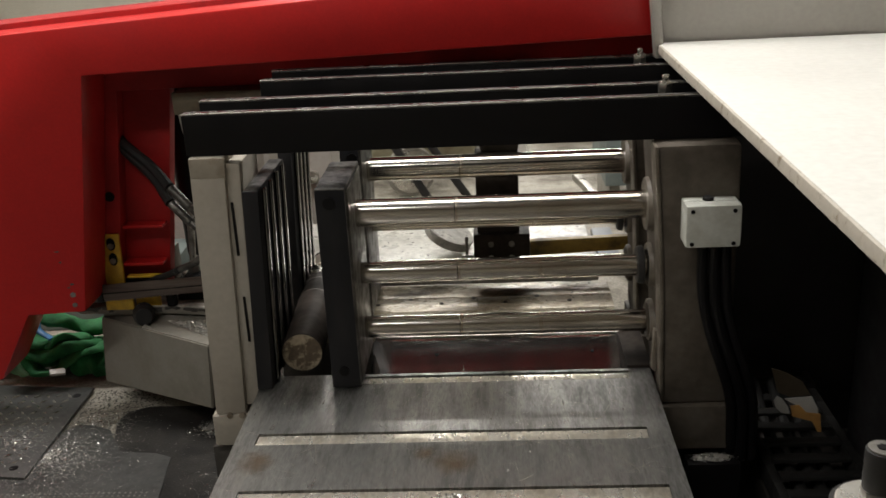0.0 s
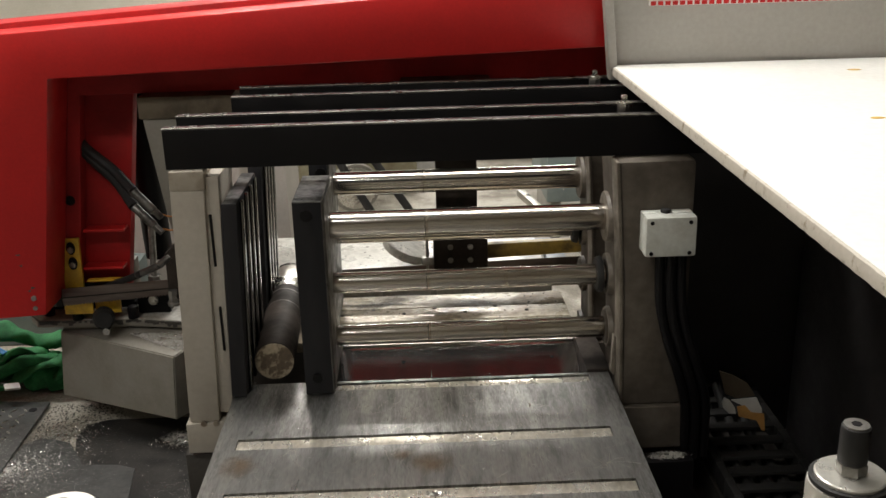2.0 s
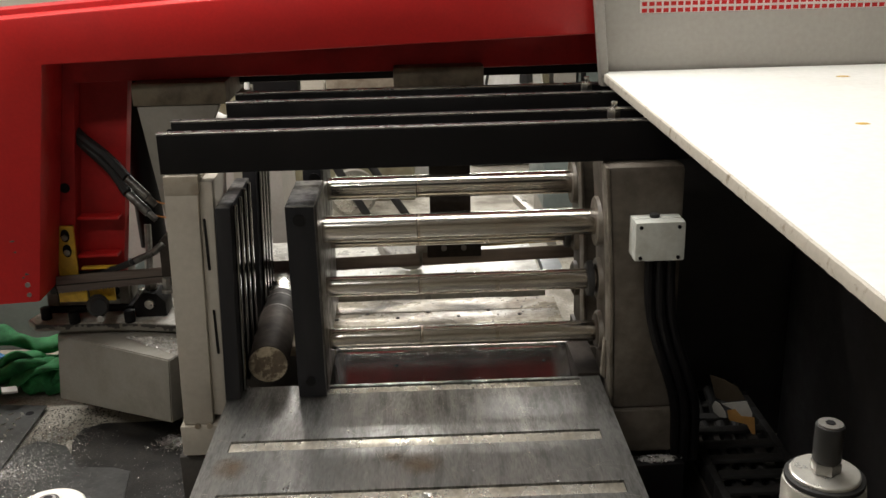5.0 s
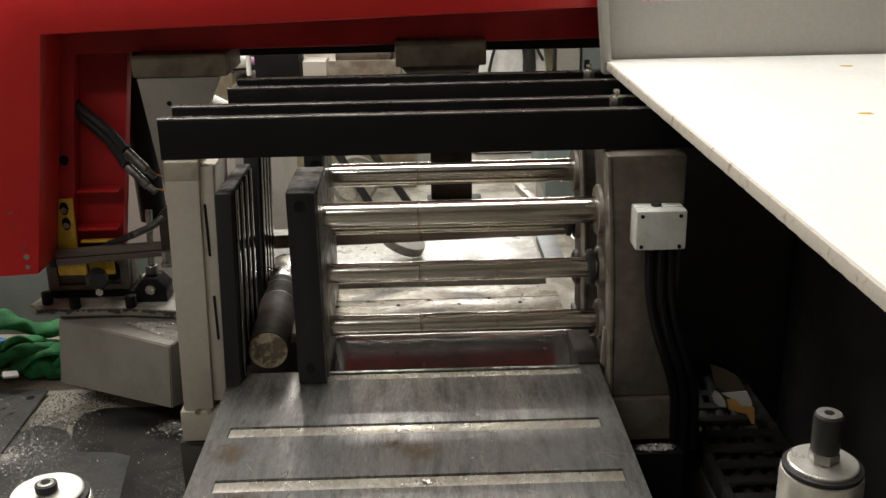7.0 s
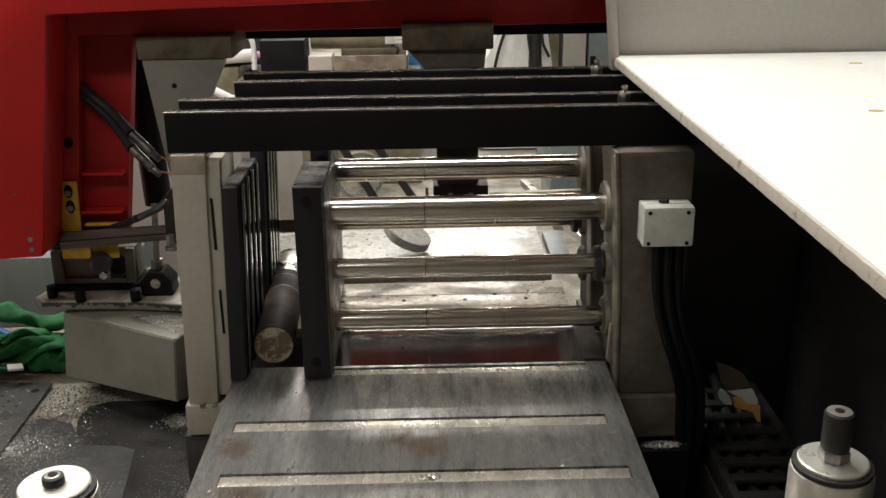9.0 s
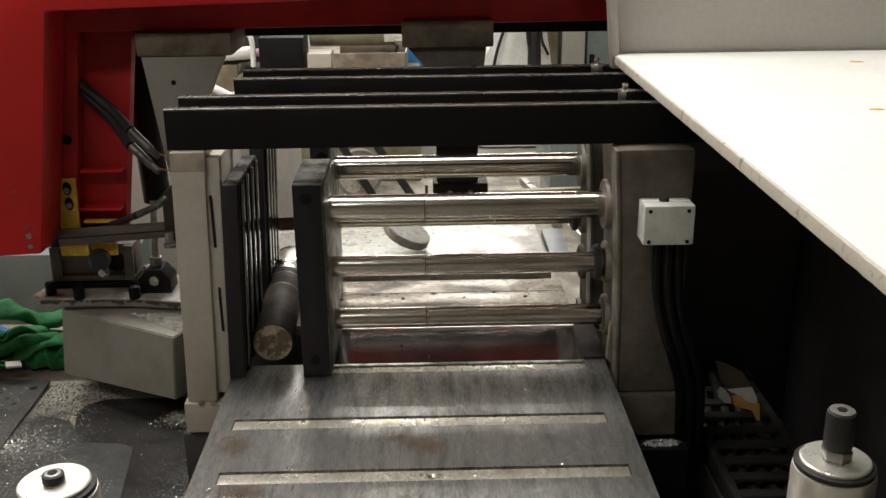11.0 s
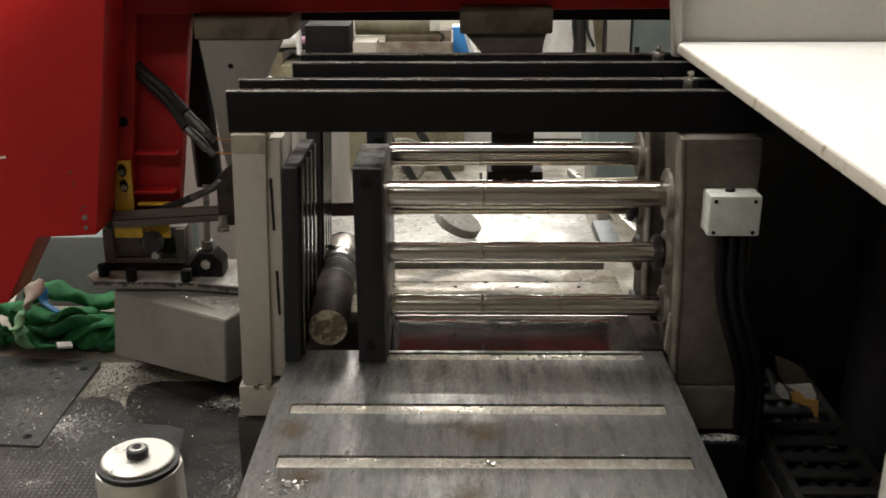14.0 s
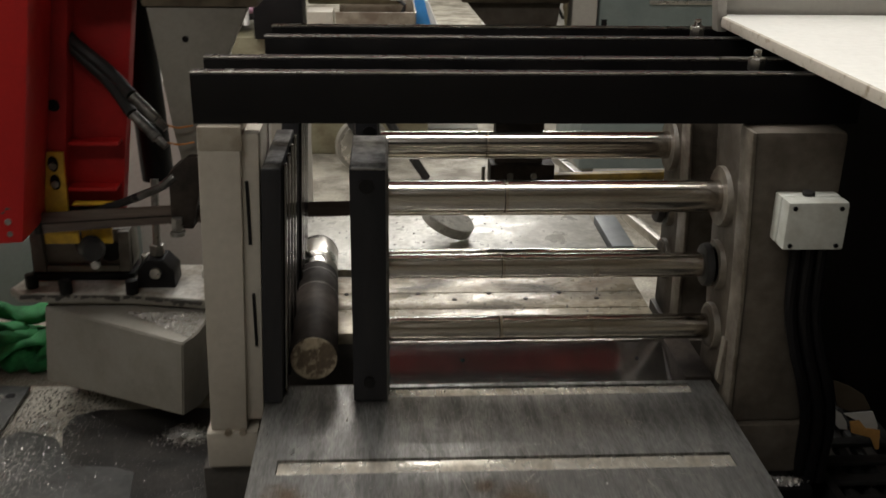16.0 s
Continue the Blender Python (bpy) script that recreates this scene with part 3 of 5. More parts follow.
for d, r in ((0.236, 0.0006), (0.31, 0.0003)):
    bm = B()
    rod(bm, along(d), along(d + 0.003), BAR_R + r, seg=56)
    part("score_ring", bm, DULLSTEEL, stock)
bm = B()
rod(bm, along(0.3455), along(0.492), BAR_R - 0.0002, seg=56, bevel=0.002)
part("bright_end", bm, STEEL, stock, "bright end of the bar")
# Black ring paints the shadow line at the bar's far edge.
bm = B()
rod(bm, along(0.488), along(0.4905), BAR_R + 0.0006, seg=56)
part("end_shadow_line", bm, BLACK, stock)

# ---------------------------------------------------------------- outfeed behind the vises
outfeed = thing("outfeed_table", "wet stained steel outfeed table behind the blade", "machine table", (0.1, 3.2, T))
for y0, y1, mtl in ((2.945, 3.05, WETSTEEL), (3.053, 3.13, WETSTEEL), (3.133, 3.212, WETSTEEL)):
    bm = B()
    box(bm, -0.36 - 0.1, 0.40 - 0.1, y0 - 3.2, y1 - 3.2, -0.025, -0.001, 0.0015)
    part("wet_plate", bm, mtl, outfeed)
bm = B()
box(bm, -0.55 - 0.1, 0.385 - 0.1, 0.06, 0.52, -0.02, -0.0005, 0.002)
part("tray", bm, TRAY, outfeed, "pale splashed steel tray")
bm = B()
box(bm, 0.40 - 0.1, 0.455 - 0.1, 0.20, 0.42, -0.03, -0.004, 0.003)
part("tray_rim", bm, BLUEGREY, outfeed)
bm = B()
prism(bm, [(0.30, 4.30 - 3.2), (0.325, 4.30 - 3.2), (0.475, 3.5 - 3.2), (0.450, 3.5 - 3.2)], -0.06, -0.035, 0.002, axis="z")
part("side_rail", bm, STEEL, outfeed, "bright slanted steel rail")
for x, y in ((-0.5, 0.1), (0.25, 0.1), (-0.5, 0.48), (0.25, 0.48)):
    bm = B()
    box(bm, x - 0.02, x + 0.02, y - 0.02, y + 0.02, -T, -0.0205, 0.002)
    part("leg", bm, GREYPAINT, outfeed)
bm = B()
box(bm, -0.46, 0.30, -0.245, 0.012, -0.12, -0.0255, 0.003)
part("trough", bm, PIT, outfeed)
for i in range(9):
    bm = B()
    rod(bm, (-0.30 + i * 0.075 - 0.1, -0.105 + 0.03 * (i % 2), -0.002), (-0.30 + i * 0.075 - 0.1, -0.105 + 0.03 * (i % 2), 0.0006), 0.0052, seg=14)
    part("plate_screw", bm, STOCK, outfeed)

# offcut lying tipped on the tray
off = thing("offcut_disc", "round sawn steel offcut tipped up on the tray", "offcut", (0.006, 3.455, T))
bm = B()
m = Matrix.Translation((0, 0, 0.046)) @ Vector((0.42, -0.13, 0.90)).to_track_quat("Z", "Y").to_matrix().to_4x4()
lathe(bm, [(0.0645, -0.0125), (0.0665, -0.0105), (0.0665, 0.0105), (0.0645, 0.0125)], m, 64)
part("disc", bm, TRAY, off)

# ---------------------------------------------------------------- saw bow, rising after the cut
BOW = (0.0, 3.2, 0.5)
bow = thing("saw_bow", "red enamelled band saw bow, rising from its cut", "saw bow", BOW)
KB = Matrix.Translation((-BOW[0], -BOW[1], -BOW[2]))


def bowpart(name, bm, material, label="", parent=None, smooth=35):
    bm.transform(KB)
    return part(name, bm, material, parent or bow, label, smooth)


bm = B()
prism(bm, [(-1.75, 1.075), (-0.868, 1.136), (-0.07, 1.187), (0.95, 1.25), (0.95, 1.082), (-0.189, 1.050), (-0.779, 1.033), (-0.871, 0.462), (-1.016, 0.455), (-1.115, 0.283), (-1.3, 0.24), (-1.75, 0.30)], 3.12, 3.262, 0.006)
cover = bowpart("wheel_cover", bm, RED, "glossy red sheet cover")
bm = B()
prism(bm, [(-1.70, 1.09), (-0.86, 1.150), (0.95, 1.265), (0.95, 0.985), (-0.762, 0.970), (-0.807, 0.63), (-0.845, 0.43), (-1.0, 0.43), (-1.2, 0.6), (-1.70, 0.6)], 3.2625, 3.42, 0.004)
bowpart("bow_frame", bm, RED_SHADED, "red welded frame, shade in its colour")
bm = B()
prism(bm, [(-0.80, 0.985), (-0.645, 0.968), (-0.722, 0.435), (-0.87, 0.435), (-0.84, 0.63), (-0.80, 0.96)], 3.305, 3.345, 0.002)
bowpart("side_web", bm, RED_SHADED)
for z, w in ((0.627, 0.0), (0.527, 0.014)):
    bm = B()
    m = pose(-0.752 - w, 3.28, z, 0, 0, 0)
    box(bm, -0.052, 0.050, -0.015, 0.0245, -0.004, 0.004, 0.0015, m)
    bowpart("rib", bm, RED, "")
bm = B()
box(bm, -0.66, 0.9, 3.4205, 3.52, 0.935, 1.0, 0.004)
bowpart("guide_rail", bm, BLACK, "black rail under the bow")
bm = B()
rod(bm, (-0.822, 3.259, 0.71), (-0.822, 3.2621, 0.71), 0.0125, seg=24)
bowpart("frame_hole", bm, BLACK)
# worn screws on the cover's edge
for x, z, s in ((-0.893, 0.508, 0.007), (-0.893, 0.482, 0.006)):
    bm = B()
    rod(bm, (x, 3.1165, z), (x, 3.121, z), s, seg=6)
    bowpart("cover_screw", bm, DULLSTEEL, "", cover)
rnd = random.Random(5)
for i in range(4):
    bm = B()
    x, z = -0.882 - rnd.random() * 0.05, 0.50 + rnd.random() * 0.16
    prism(bm, [(x + rnd.uniform(0.002, 0.008) * math.cos(a), z + rnd.uniform(0.001, 0.004) * math.sin(a)) for a in (0, 1, 2, 3, 4, 5)], 3.1193, 3.1203)
    bowpart("paint_chip", bm, FITTING, "", cover)
bm = B()
prism(bm, [(-1.085, 0.652), (-1.06, 0.655), (-1.062, 0.660), (-1.085, 0.657)], 3.1190, 3.1203)
bowpart("scratch", bm, BOXPLASTIC, "", cover)
# warning triangle
for grow, mtl, d, nm in ((0.018, BOXPLASTIC, 0.0012, "sign_border"), (0.010, BLACK, 0.0018, "sign_rim"), (0.0, YELLOW, 0.0024, "sign_face")):
    bm = B()
    cx, cz, r = -1.165, 0.795, 0.058 + grow
    prism(bm, [(cx + r * math.cos(a), cz + r * math.sin(a)) for a in (math.pi / 2, math.pi * 7 / 6, math.pi * 11 / 6)], 3.12 - d, 3.1205)
    bowpart(nm, bm, mtl, "", cover)
bm = B()
prism(bm, [(-1.172, 0.835), (-1.158, 0.835), (-1.161, 0.785), (-1.169, 0.785)], 3.1170, 3.1205)
bowpart("sign_mark", bm, BLACK, "", cover)
# yellow bracket
bm = B()
prism(bm, [(-0.866, 0.475), (-0.818, 0.475), (-0.814, 0.613), (-0.860, 0.613)], 3.252, 3.2615, 0.001)
yb = bowpart("yellow_bracket", bm, YELLOW, "yellow painted slotted bracket")
for z in (0.588, 0.548):
    bm = B()
    prism(bm, [(-0.836 + 0.011 * math.cos(a), z + 0.017 * math.sin(a)) for a in [i * math.pi / 8 for i in range(16)]], 3.2500, 3.2525)
    bowpart("bracket_slot", bm, BLACK, "", yb)
    bm = B()
    rod(bm, (-0.836, 3.245, z - 0.004), (-0.836, 3.2498, z - 0.004), 0.0085, seg=6, bevel=0.001)
    bowpart("bracket_bolt", bm, DULLSTEEL, "", yb)
bm = B()
box(bm, -0.872, -0.80, 3.243, 3.2515, 0.412, 0.445, 0.001)
box(bm, -0.80, -0.735, 3.262, 3.270, 0.405, 0.44, 0.001)
bowpart("yellow_tab", bm, YELLOW)
bm = B()
box(bm, -0.805, -0.72, 3.245, 3.262, 0.4985, 0.5035, 0.001)
bowpart("yellow_lip", bm, YELLOW)
bm = B()
box(bm, -0.886, -0.870, 3.225, 3.262, 0.44, 0.60, 0.004)
bowpart("blade_seal", bm, RUBBER)
# chip brush below the blade
bm = B()
lathe(bm, [(0.012, -0.03), (0.026, -0.028), (0.028, -0.01), (0.024, 0.0), (0.027, 0.012), (0.020, 0.03)], pose(-0.768, 3.22, 0.408, 80, 0, 20), 18)
bowpart("chip_brush", bm, RUBBER)
bm = B()
rod(bm, (-0.755, 3.185, 0.385), (-0.755, 3.20, 0.385), 0.010, seg=6)
bowpart("brush_nut", bm, STEEL)
# saw band
cl = [(-0.95, 0.452), (-0.876, 0.456), (-0.605, 0.4765), (-0.305, 0.490), (0.2, 0.503), (0.9, 0.52)]


def band_z(x):
    for (a, za), (b, zb) in zip(cl, cl[1:]):
        if x <= b:
            return za + (zb - za) * (x - a) / (b - a)
    return cl[-1][1]


bm = B()
xs = [-0.95 + i * 0.004 for i in range(463)]
rows = []
for i, x in enumerate(xs):
    z = band_z(x)
    tooth = -0.0035 if i % 2 else 0.0
    rows.append([bm.verts.new((x, yy, zz)) for yy, zz in ((3.2345, z + 0.018), (3.2345, z - 0.015 + tooth), (3.2358, z - 0.015 + tooth), (3.2358, z + 0.018))])
for a, b in zip(rows, rows[1:]):
    for j in range(4):
        bm.faces.new((a[j], a[(j + 1) % 4], b[(j + 1) % 4], b[j]))
bmesh.ops.recalc_face_normals(bm, faces=bm.faces[:])
bowpart("saw_band", bm, BLADE, "brown-grey toothed saw band")
bm = B()
prism(bm, [(-0.874, 0.446), (-0.592, 0.463), (-0.592, 0.503), (-0.874, 0.487)], 3.2305, 3.2335, 0.001)
bowpart("band_guard", bm, BLADE, "brown-grey steel strip beside the band")
bm = B()
prism(bm, [(-0.872, 0.461), (-0.595, 0.478), (-0.595, 0.481), (-0.872, 0.464)], 3.2290, 3.2304)
bowpart("guard_groove", bm, STOCK)
# left guide arm
bm = B()
box(bm, -0.612, -0.388, 3.205, 3.40, 0.918, 0.972, 0.006)
bowpart("arm_clamp", bm, CLAMP, "rust-stained clamp block")
bm = B()
prism(bm, [(-0.604, 0.9175), (-0.408, 0.9175), (-0.455, 0.817), (-0.505, 0.60), (-0.560, 0.60), (-0.572, 0.673)], 3.21, 3.25, 0.003)
arm = bowpart("guide_arm", bm, GREYPAINT, "grey tapered blade guide arm")
bm = B()
rod(bm, (-0.533, 3.208, 0.856), (-0.533, 3.2105, 0.856), 0.006, seg=16)
bowpart("arm_hole", bm, BLACK, "", arm)
bm = B()
prism(bm, [(-0.59, 0.462), (-0.545, 0.462), (-0.51, 0.62), (-0.545, 0.62), (-0.588, 0.583)], 3.195, 3.25, 0.003)
bowpart("guide_block", bm, STOCK, "dark steel blade guide")
bm = B()
rod(bm, (-0.577, 3.19, 0.46), (-0.577, 3.19, 0.49), 0.012, seg=6, bevel=0.002)
rod(bm, (-0.577, 3.19, 0.45), (-0.577, 3.19, 0.46), 0.016, seg=18, bevel=0.002)
bowpart("guide_nut", bm, DULLSTEEL)
bm = B()
hose(bm, [(-0.83, 3.30, 0.468), (-0.76, 3.26, 0.485), (-0.70, 3.23, 0.508), (-0.655, 3.21, 0.53)], 0.0085)
bowpart("coolant_hose", bm, RUBBER)
bm = B()
rod(bm, (-0.67, 3.217, 0.522), (-0.605, 3.20, 0.553), 0.0095, 0.0085, seg=16, bevel=0.002)
rod(bm, (-0.605, 3.20, 0.553), (-0.575, 3.20, 0.578), 0.0095, seg=8, bevel=0.002)
bowpart("hose_fitting", bm, FITTING)
for dz, dy in ((0.0, 0.0), (-0.035, -0.01)):
    bm = B()
    hose(bm, [(-0.81, 3.325, 0.872 + dz * 0.3), (-0.775, 3.285, 0.838 + dz * 0.4), (-0.70, 3.25, 0.785 + dz * 0.7), (-0.645, 3.20 + dy, 0.745 + dz)], 0.0130)
    bowpart("hydraulic_hose", bm, RUBBER)
    bm = B()
    rod(bm, (-0.645, 3.20 + dy, 0.745 + dz), (-0.596, 3.18 + dy, 0.700 + dz), 0.0112, seg=16, bevel=0.002)
    rod(bm, (-0.597, 3.181 + dy, 0.701 + dz), (-0.578, 3.175 + dy, 0.684 + dz), 0.009, seg=6, bevel=0.001)
    bowpart("hose_coupling", bm, FITTING)
    bm = B()
    hose(bm, [(-0.585, 3.185 + dy, 0.692 + dz), (-0.56, 3.19, 0.682 + dz), (-0.53, 3.20, 0.684 + dz)], 0.0022, seg=6)
    bowpart("wire", bm, COPPER)
# lift cylinder body
bm = B()
rod(bm, (-0.690, 3.46, 0.96), (-0.662, 3.42, 0.50), 0.036, seg=32, bevel=0.004)
bowpart("lift_cylinder", bm, BLACK, "black hydraulic cylinder")
# right guide arm
bm = B()
box(bm, 0.010, 0.226, 3.205, 3.42, 0.930, 0.992, 0.006)
bowpart("arm_clamp", bm, CLAMP, "rust-stained clamp block")
bm = B()
prism(bm, [(0.022, 0.9295), (0.210, 0.9295), (0.204, 0.878), (0.19, 0.80), (0.105, 0.80), (0.075, 0.868)], 3.22, 3.27, 0.003)
bowpart("guide_arm", bm, CASTING, "grey tapered blade guide arm")
bm = B()
box(bm, 0.088, 0.190, 3.215, 3.26, 0.60, 0.7995, 0.003)
bowpart("guide_shank", bm, STOCK)
bm = B()
box(bm, 0.078, 0.214, 3.20, 3.262, 0.515, 0.5995, 0.004)
gb = bowpart("guide_block", bm, STOCK, "dark steel blade guide")
for x, z in ((0.12, 0.575), (0.17, 0.575), (0.12, 0.54), (0.17, 0.54)):
    bm = B()
    rod(bm, (x, 3.1965, z), (x, 3.201, z), 0.007, seg=14)
    bowpart("guide_screw", bm, DULLSTEEL, "", gb)
bm = B()
rod(bm, (0.062, 3.19, 0.50), (0.062, 3.19, 0.60), 0.004, seg=10)
box(bm, 0.048, 0.078, 3.18, 3.20, 0.535, 0.556, 0.003)
bowpart("coolant_nozzle", bm, DULLSTEEL)
bm = B()
prism(bm, [(0.216, 0.522), (0.62, 0.537), (0.62, 0.570), (0.216, 0.560)], 3.255, 3.275, 0.002)
bowpart("yellow_guard", bm, YELLOW_OLD, "worn yellow blade guard")

# ---------------------------------------------------------------- white worktop and hood
top = thing("worktop", "large white worktop with a chipped edge", "worktop", (1.05, 2.2, 0.928))
bm = B()
box(bm, 0.4900 - 1.05, 0.55, 1.25 - 2.2, 3.092 - 2.2, -0.0195, 0.0, 0.003)
part("top_sheet", bm, WHITE, top)
bm = B()
rnd = random.Random(2)
prev = None
for i in range(121):
    y = 1.25 + i * (3.062 - 1.25) / 120 - 2.2
    d = 0.0012 * noise.noise(Vector((i * 0.9, 0, 0))) + 0.0005
    ring = [bm.verts.new(v) for v in ((-0.5605, y, -0.020), (-0.5645 + d, y, -0.019), (-0.5655 + d, y, -0.010), (-0.564 + d, y, -0.002), (-0.5605, y, -0.0005))]
    if prev:
        for j in range(4):
            bm.faces.new((prev[j], prev[j + 1], ring[j + 1], ring[j]))
    prev = ring
bmesh.ops.recalc_face_normals(bm, faces=bm.faces[:])
part("edge_band", bm, WHITE_EDGE, top, "chipped and soiled edge")
for x, y, r in ((0.97, 2.93, 0.016), (0.80, 2.45, 0.014), (1.2, 2.6, 0.01)):
    bm = B()
    rnd2 = random.Random(int(x * 100))
    prism(bm, [(x - 1.05 + r * (0.6 + 0.5 * rnd2.random()) * math.cos(a), y - 2.2 + 0.5 * r * math.sin(a)) for a in [k * math.pi / 5 for k in range(10)]], 0.0002, 0.0009, axis="z")
    part("yellow_smear", bm, YELLOW, top)
# Near-black cabinet and sheet paint the shade under the worktop.
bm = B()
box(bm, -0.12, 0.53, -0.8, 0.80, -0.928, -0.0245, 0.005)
part("cabinet", bm, DARKMACHINE_SHADE, top, "cabinet under the worktop, shade put into its dark colour")
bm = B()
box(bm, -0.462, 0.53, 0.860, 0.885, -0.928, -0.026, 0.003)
part("shade_sheet", bm, DARKMACHINE_SHADE, top)

hood = thing("hood_panel", "pale grey sheet metal panel behind the worktop", "machine panel", (1.05, 3.098, 0.901))
bm = B()
prism(bm, [(0.487 - 1.05, 0.0), (0.57, 0.0), (0.57, 0.9), (0.40 - 1.05, 0.9)], 0.0, 0.012, 0.001)
part("panel", bm, HOOD, hood)
bm = B()
prism(bm, [(0.480 - 1.05, -0.002), (0.499 - 1.05, -0.002), (0.417 - 1.05, 0.9), (0.395 - 1.05, 0.9)], -0.034, -0.0005, 0.003)
part("flange", bm, HOOD, hood, "folded pale edge flange")
for z in (0.02, 0.30):
    bm = B()
    rod(bm, (0.489 - 1.05 - 0.091 * z, -0.0365, z), (0.489 - 1.05 - 0.091 * z, -0.0335, z), 0.005, seg=12)
    part("flange_screw", bm, DULLSTEEL, hood)
bm = B()
box(bm, -0.482, 0.56, -0.0042, -0.0012, 0.154, 0.198)
strip = part("label_strip", bm, PAPER, hood, "white strip with red squares")
for r_, z in enumerate((0.1595, 0.174, 0.1885)):
    for i in range(64):
        bm = B()
        x = -0.478 + i * 0.0162
        box(bm, x, x + 0.0115, -0.0056, -0.0043, z - 0.0045, z + 0.0045)
        part("red_square", bm, RED, strip)

# ---------------------------------------------------------------- shelf arm beside the vise
arm_thing = thing("support_arm", "grey welded support arm carrying a shelf plate", "machine arm", (-0.72, 3.2, 0.05))
KA = Matrix.Translation((0.72, -3.2, -0.05))


def armpart(name, bm, material, label=""):
    bm.transform(KA)
    return part(name, bm, material, arm_thing, label)


bm = B()
lower = [(-0.925, 3.275, 0.062), (-0.570, 3.055, 0.094), (-0.545, 3.11, 0.085), (-0.50, 3.45, 0.062), (-0.925, 3.45, 0.062)]
upper = [(-0.905, 3.275, 0.249), (-0.558, 3.055, 0.265), (-0.535, 3.11, 0.265), (-0.50, 3.45, 0.249), (-0.905, 3.45, 0.249)]
lo, hi = [bm.verts.new(v) for v in lower], [bm.verts.new(v) for v in upper]
bm.faces.new(lo[::-1])
bm.faces.new(hi)
for i in range(5):
    bm.faces.new((lo[i], lo[(i + 1) % 5], hi[(i + 1) % 5], hi[i]))
bmesh.ops.recalc_face_normals(bm, faces=bm.faces[:])
bmesh.ops.bevel(bm, geom=bm.edges[:], offset=0.003, segments=2, affect="EDGES")
armpart("arm_body", bm, GREYPAINT, "grey painted welded box")
bm = B()
prism(bm, [(-0.985, 3.30), (-0.955, 3.262), (-0.705, 3.252), (-0.52, 3.215), (-0.50, 3.43), (-0.95, 3.43)], 0.2495 + 0.016, 0.2495 + 0.034, 0.002, axis="z")
armpart("shelf_plate", bm, GREYPAINT, "soiled grey shelf plate")
# Pale skin: whitish wear plus the strong light on top, put into colour.
bm = B()
prism(bm, [(-0.978, 3.301), (-0.951, 3.266), (-0.704, 3.256), (-0.524, 3.220), (-0.504, 3.426), (-0.945, 3.426)], 0.2836, 0.2850, axis="z")
armpart("shelf_skin", bm, SHELF_LIT_TOP, "worn top of the shelf with its lit brightness painted in")
bm = B()
prism(bm, [(-0.90, 3.285), (-0.56, 3.25), (-0.52, 3.42), (-0.90, 3.42)], 0.2490, 0.2654, axis="z")
armpart("shelf_spacer", bm, GREYPAINT)
bm = B()
prism(bm, [(-0.90, 3.36), (-0.55, 3.33), (-0.5, 3.44), (-0.90, 3.44)], 0.0, 0.0615, axis="z")
armpart("arm_foot", bm, PIT)
bm = B()
prism(bm, [(-0.946, 0.302), (-0.727, 0.302), (-0.722, 0.322), (-0.722, 0.402), (-0.944, 0.398), (-0.948, 0.33)], 3.362, 3.425, 0.005)
armpart("stop_block", bm, BLOCK, "oily grey steel block with a round bore")
for outline in ([(-0.946, 0.302), (-0.915, 0.302), (-0.918, 0.396), (-0.944, 0.396)], [(-0.752, 0.302), (-0.727, 0.302), (-0.723, 0.400), (-0.748, 0.400)], [(-0.9145, 0.302), (-0.7525, 0.302), (-0.7525, 0.318), (-0.9145, 0.318)]):
    bm = B()
    prism(bm, outline, 3.346, 3.3615, 0.003)
    armpart("block_rib", bm, BLOCK)
bm = B()
rod(bm, (-0.772, 3.3560, 0.350), (-0.772, 3.3625, 0.350), 0.026, seg=28)
armpart("block_bore", bm, BLACK)
bm = B()
lathe(bm, [(0.012, 0.0), (0.030, 0.002), (0.033, 0.012), (0.028, 0.030), (0.016, 0.036)], Matrix.Translation((-0.812, 3.3615, 0.372)) @ Euler((radians(90), 0, 0)).to_matrix().to_4x4(), 22)
armpart("block_knob", bm, RUBBER, "black clamping knob")
bm = B()
box(bm, -0.815, -0.790, 3.338, 3.3455, 0.318, 0.344, 0.003)
armpart("knob_tag", bm, DULLSTEEL)
bm = B()
box(bm, -0.952, -0.718, 3.336, 3.428, 0.2852, 0.3015, 0.003)
armpart("block_base", bm, BLACK)
for x, y in ((-0.935, 3.30), (-0.705, 3.262), (-0.85, 3.265), (-0.905, 3.42 - 0.02)):
    bm = B()
    rod(bm, (x, y, 0.2852), (x, y, 0.318), 0.014, seg=16, bevel=0.002)
    armpart("cap_screw", bm, BLACK)
# clevis of the lift cylinder
bm = B()
prism(bm, [(-0.70, 0.284), (-0.615, 0.284), (-0.615, 0.325), (-0.638, 0.352), (-0.676, 0.352), (-0.70, 0.325)], 3.29, 3.36, 0.006)
armpart("clevis", bm, BLACK, "black steel clevis")
bm = B()
rod(bm, (-0.657, 3.283, 0.322), (-0.657, 3.37, 0.322), 0.013, seg=20, bevel=0.002)
armpart("clevis_pin", bm, STEEL)
bm = B()
rod(bm, (-0.657, 3.325, 0.352), (-0.657, 3.325, 0.378), 0.017, seg=6, bevel=0.002)
rod(bm, (-0.657, 3.325, 0.378), (-0.657, 3.36, 0.52), 0.009, seg=16)
armpart("cylinder_rod", bm, DULLSTEEL, "bright cylinder rod")
bm = B()
rod(bm, (-0.695, 3.375, 0.2838), (-0.695, 3.375, 0.335), 0.013, seg=16, bevel=0.003)
armpart("oil_nipple", bm, STEEL)
bm = B()
rnd = random.Random(4)
bm.verts.ensure_lookup_table()
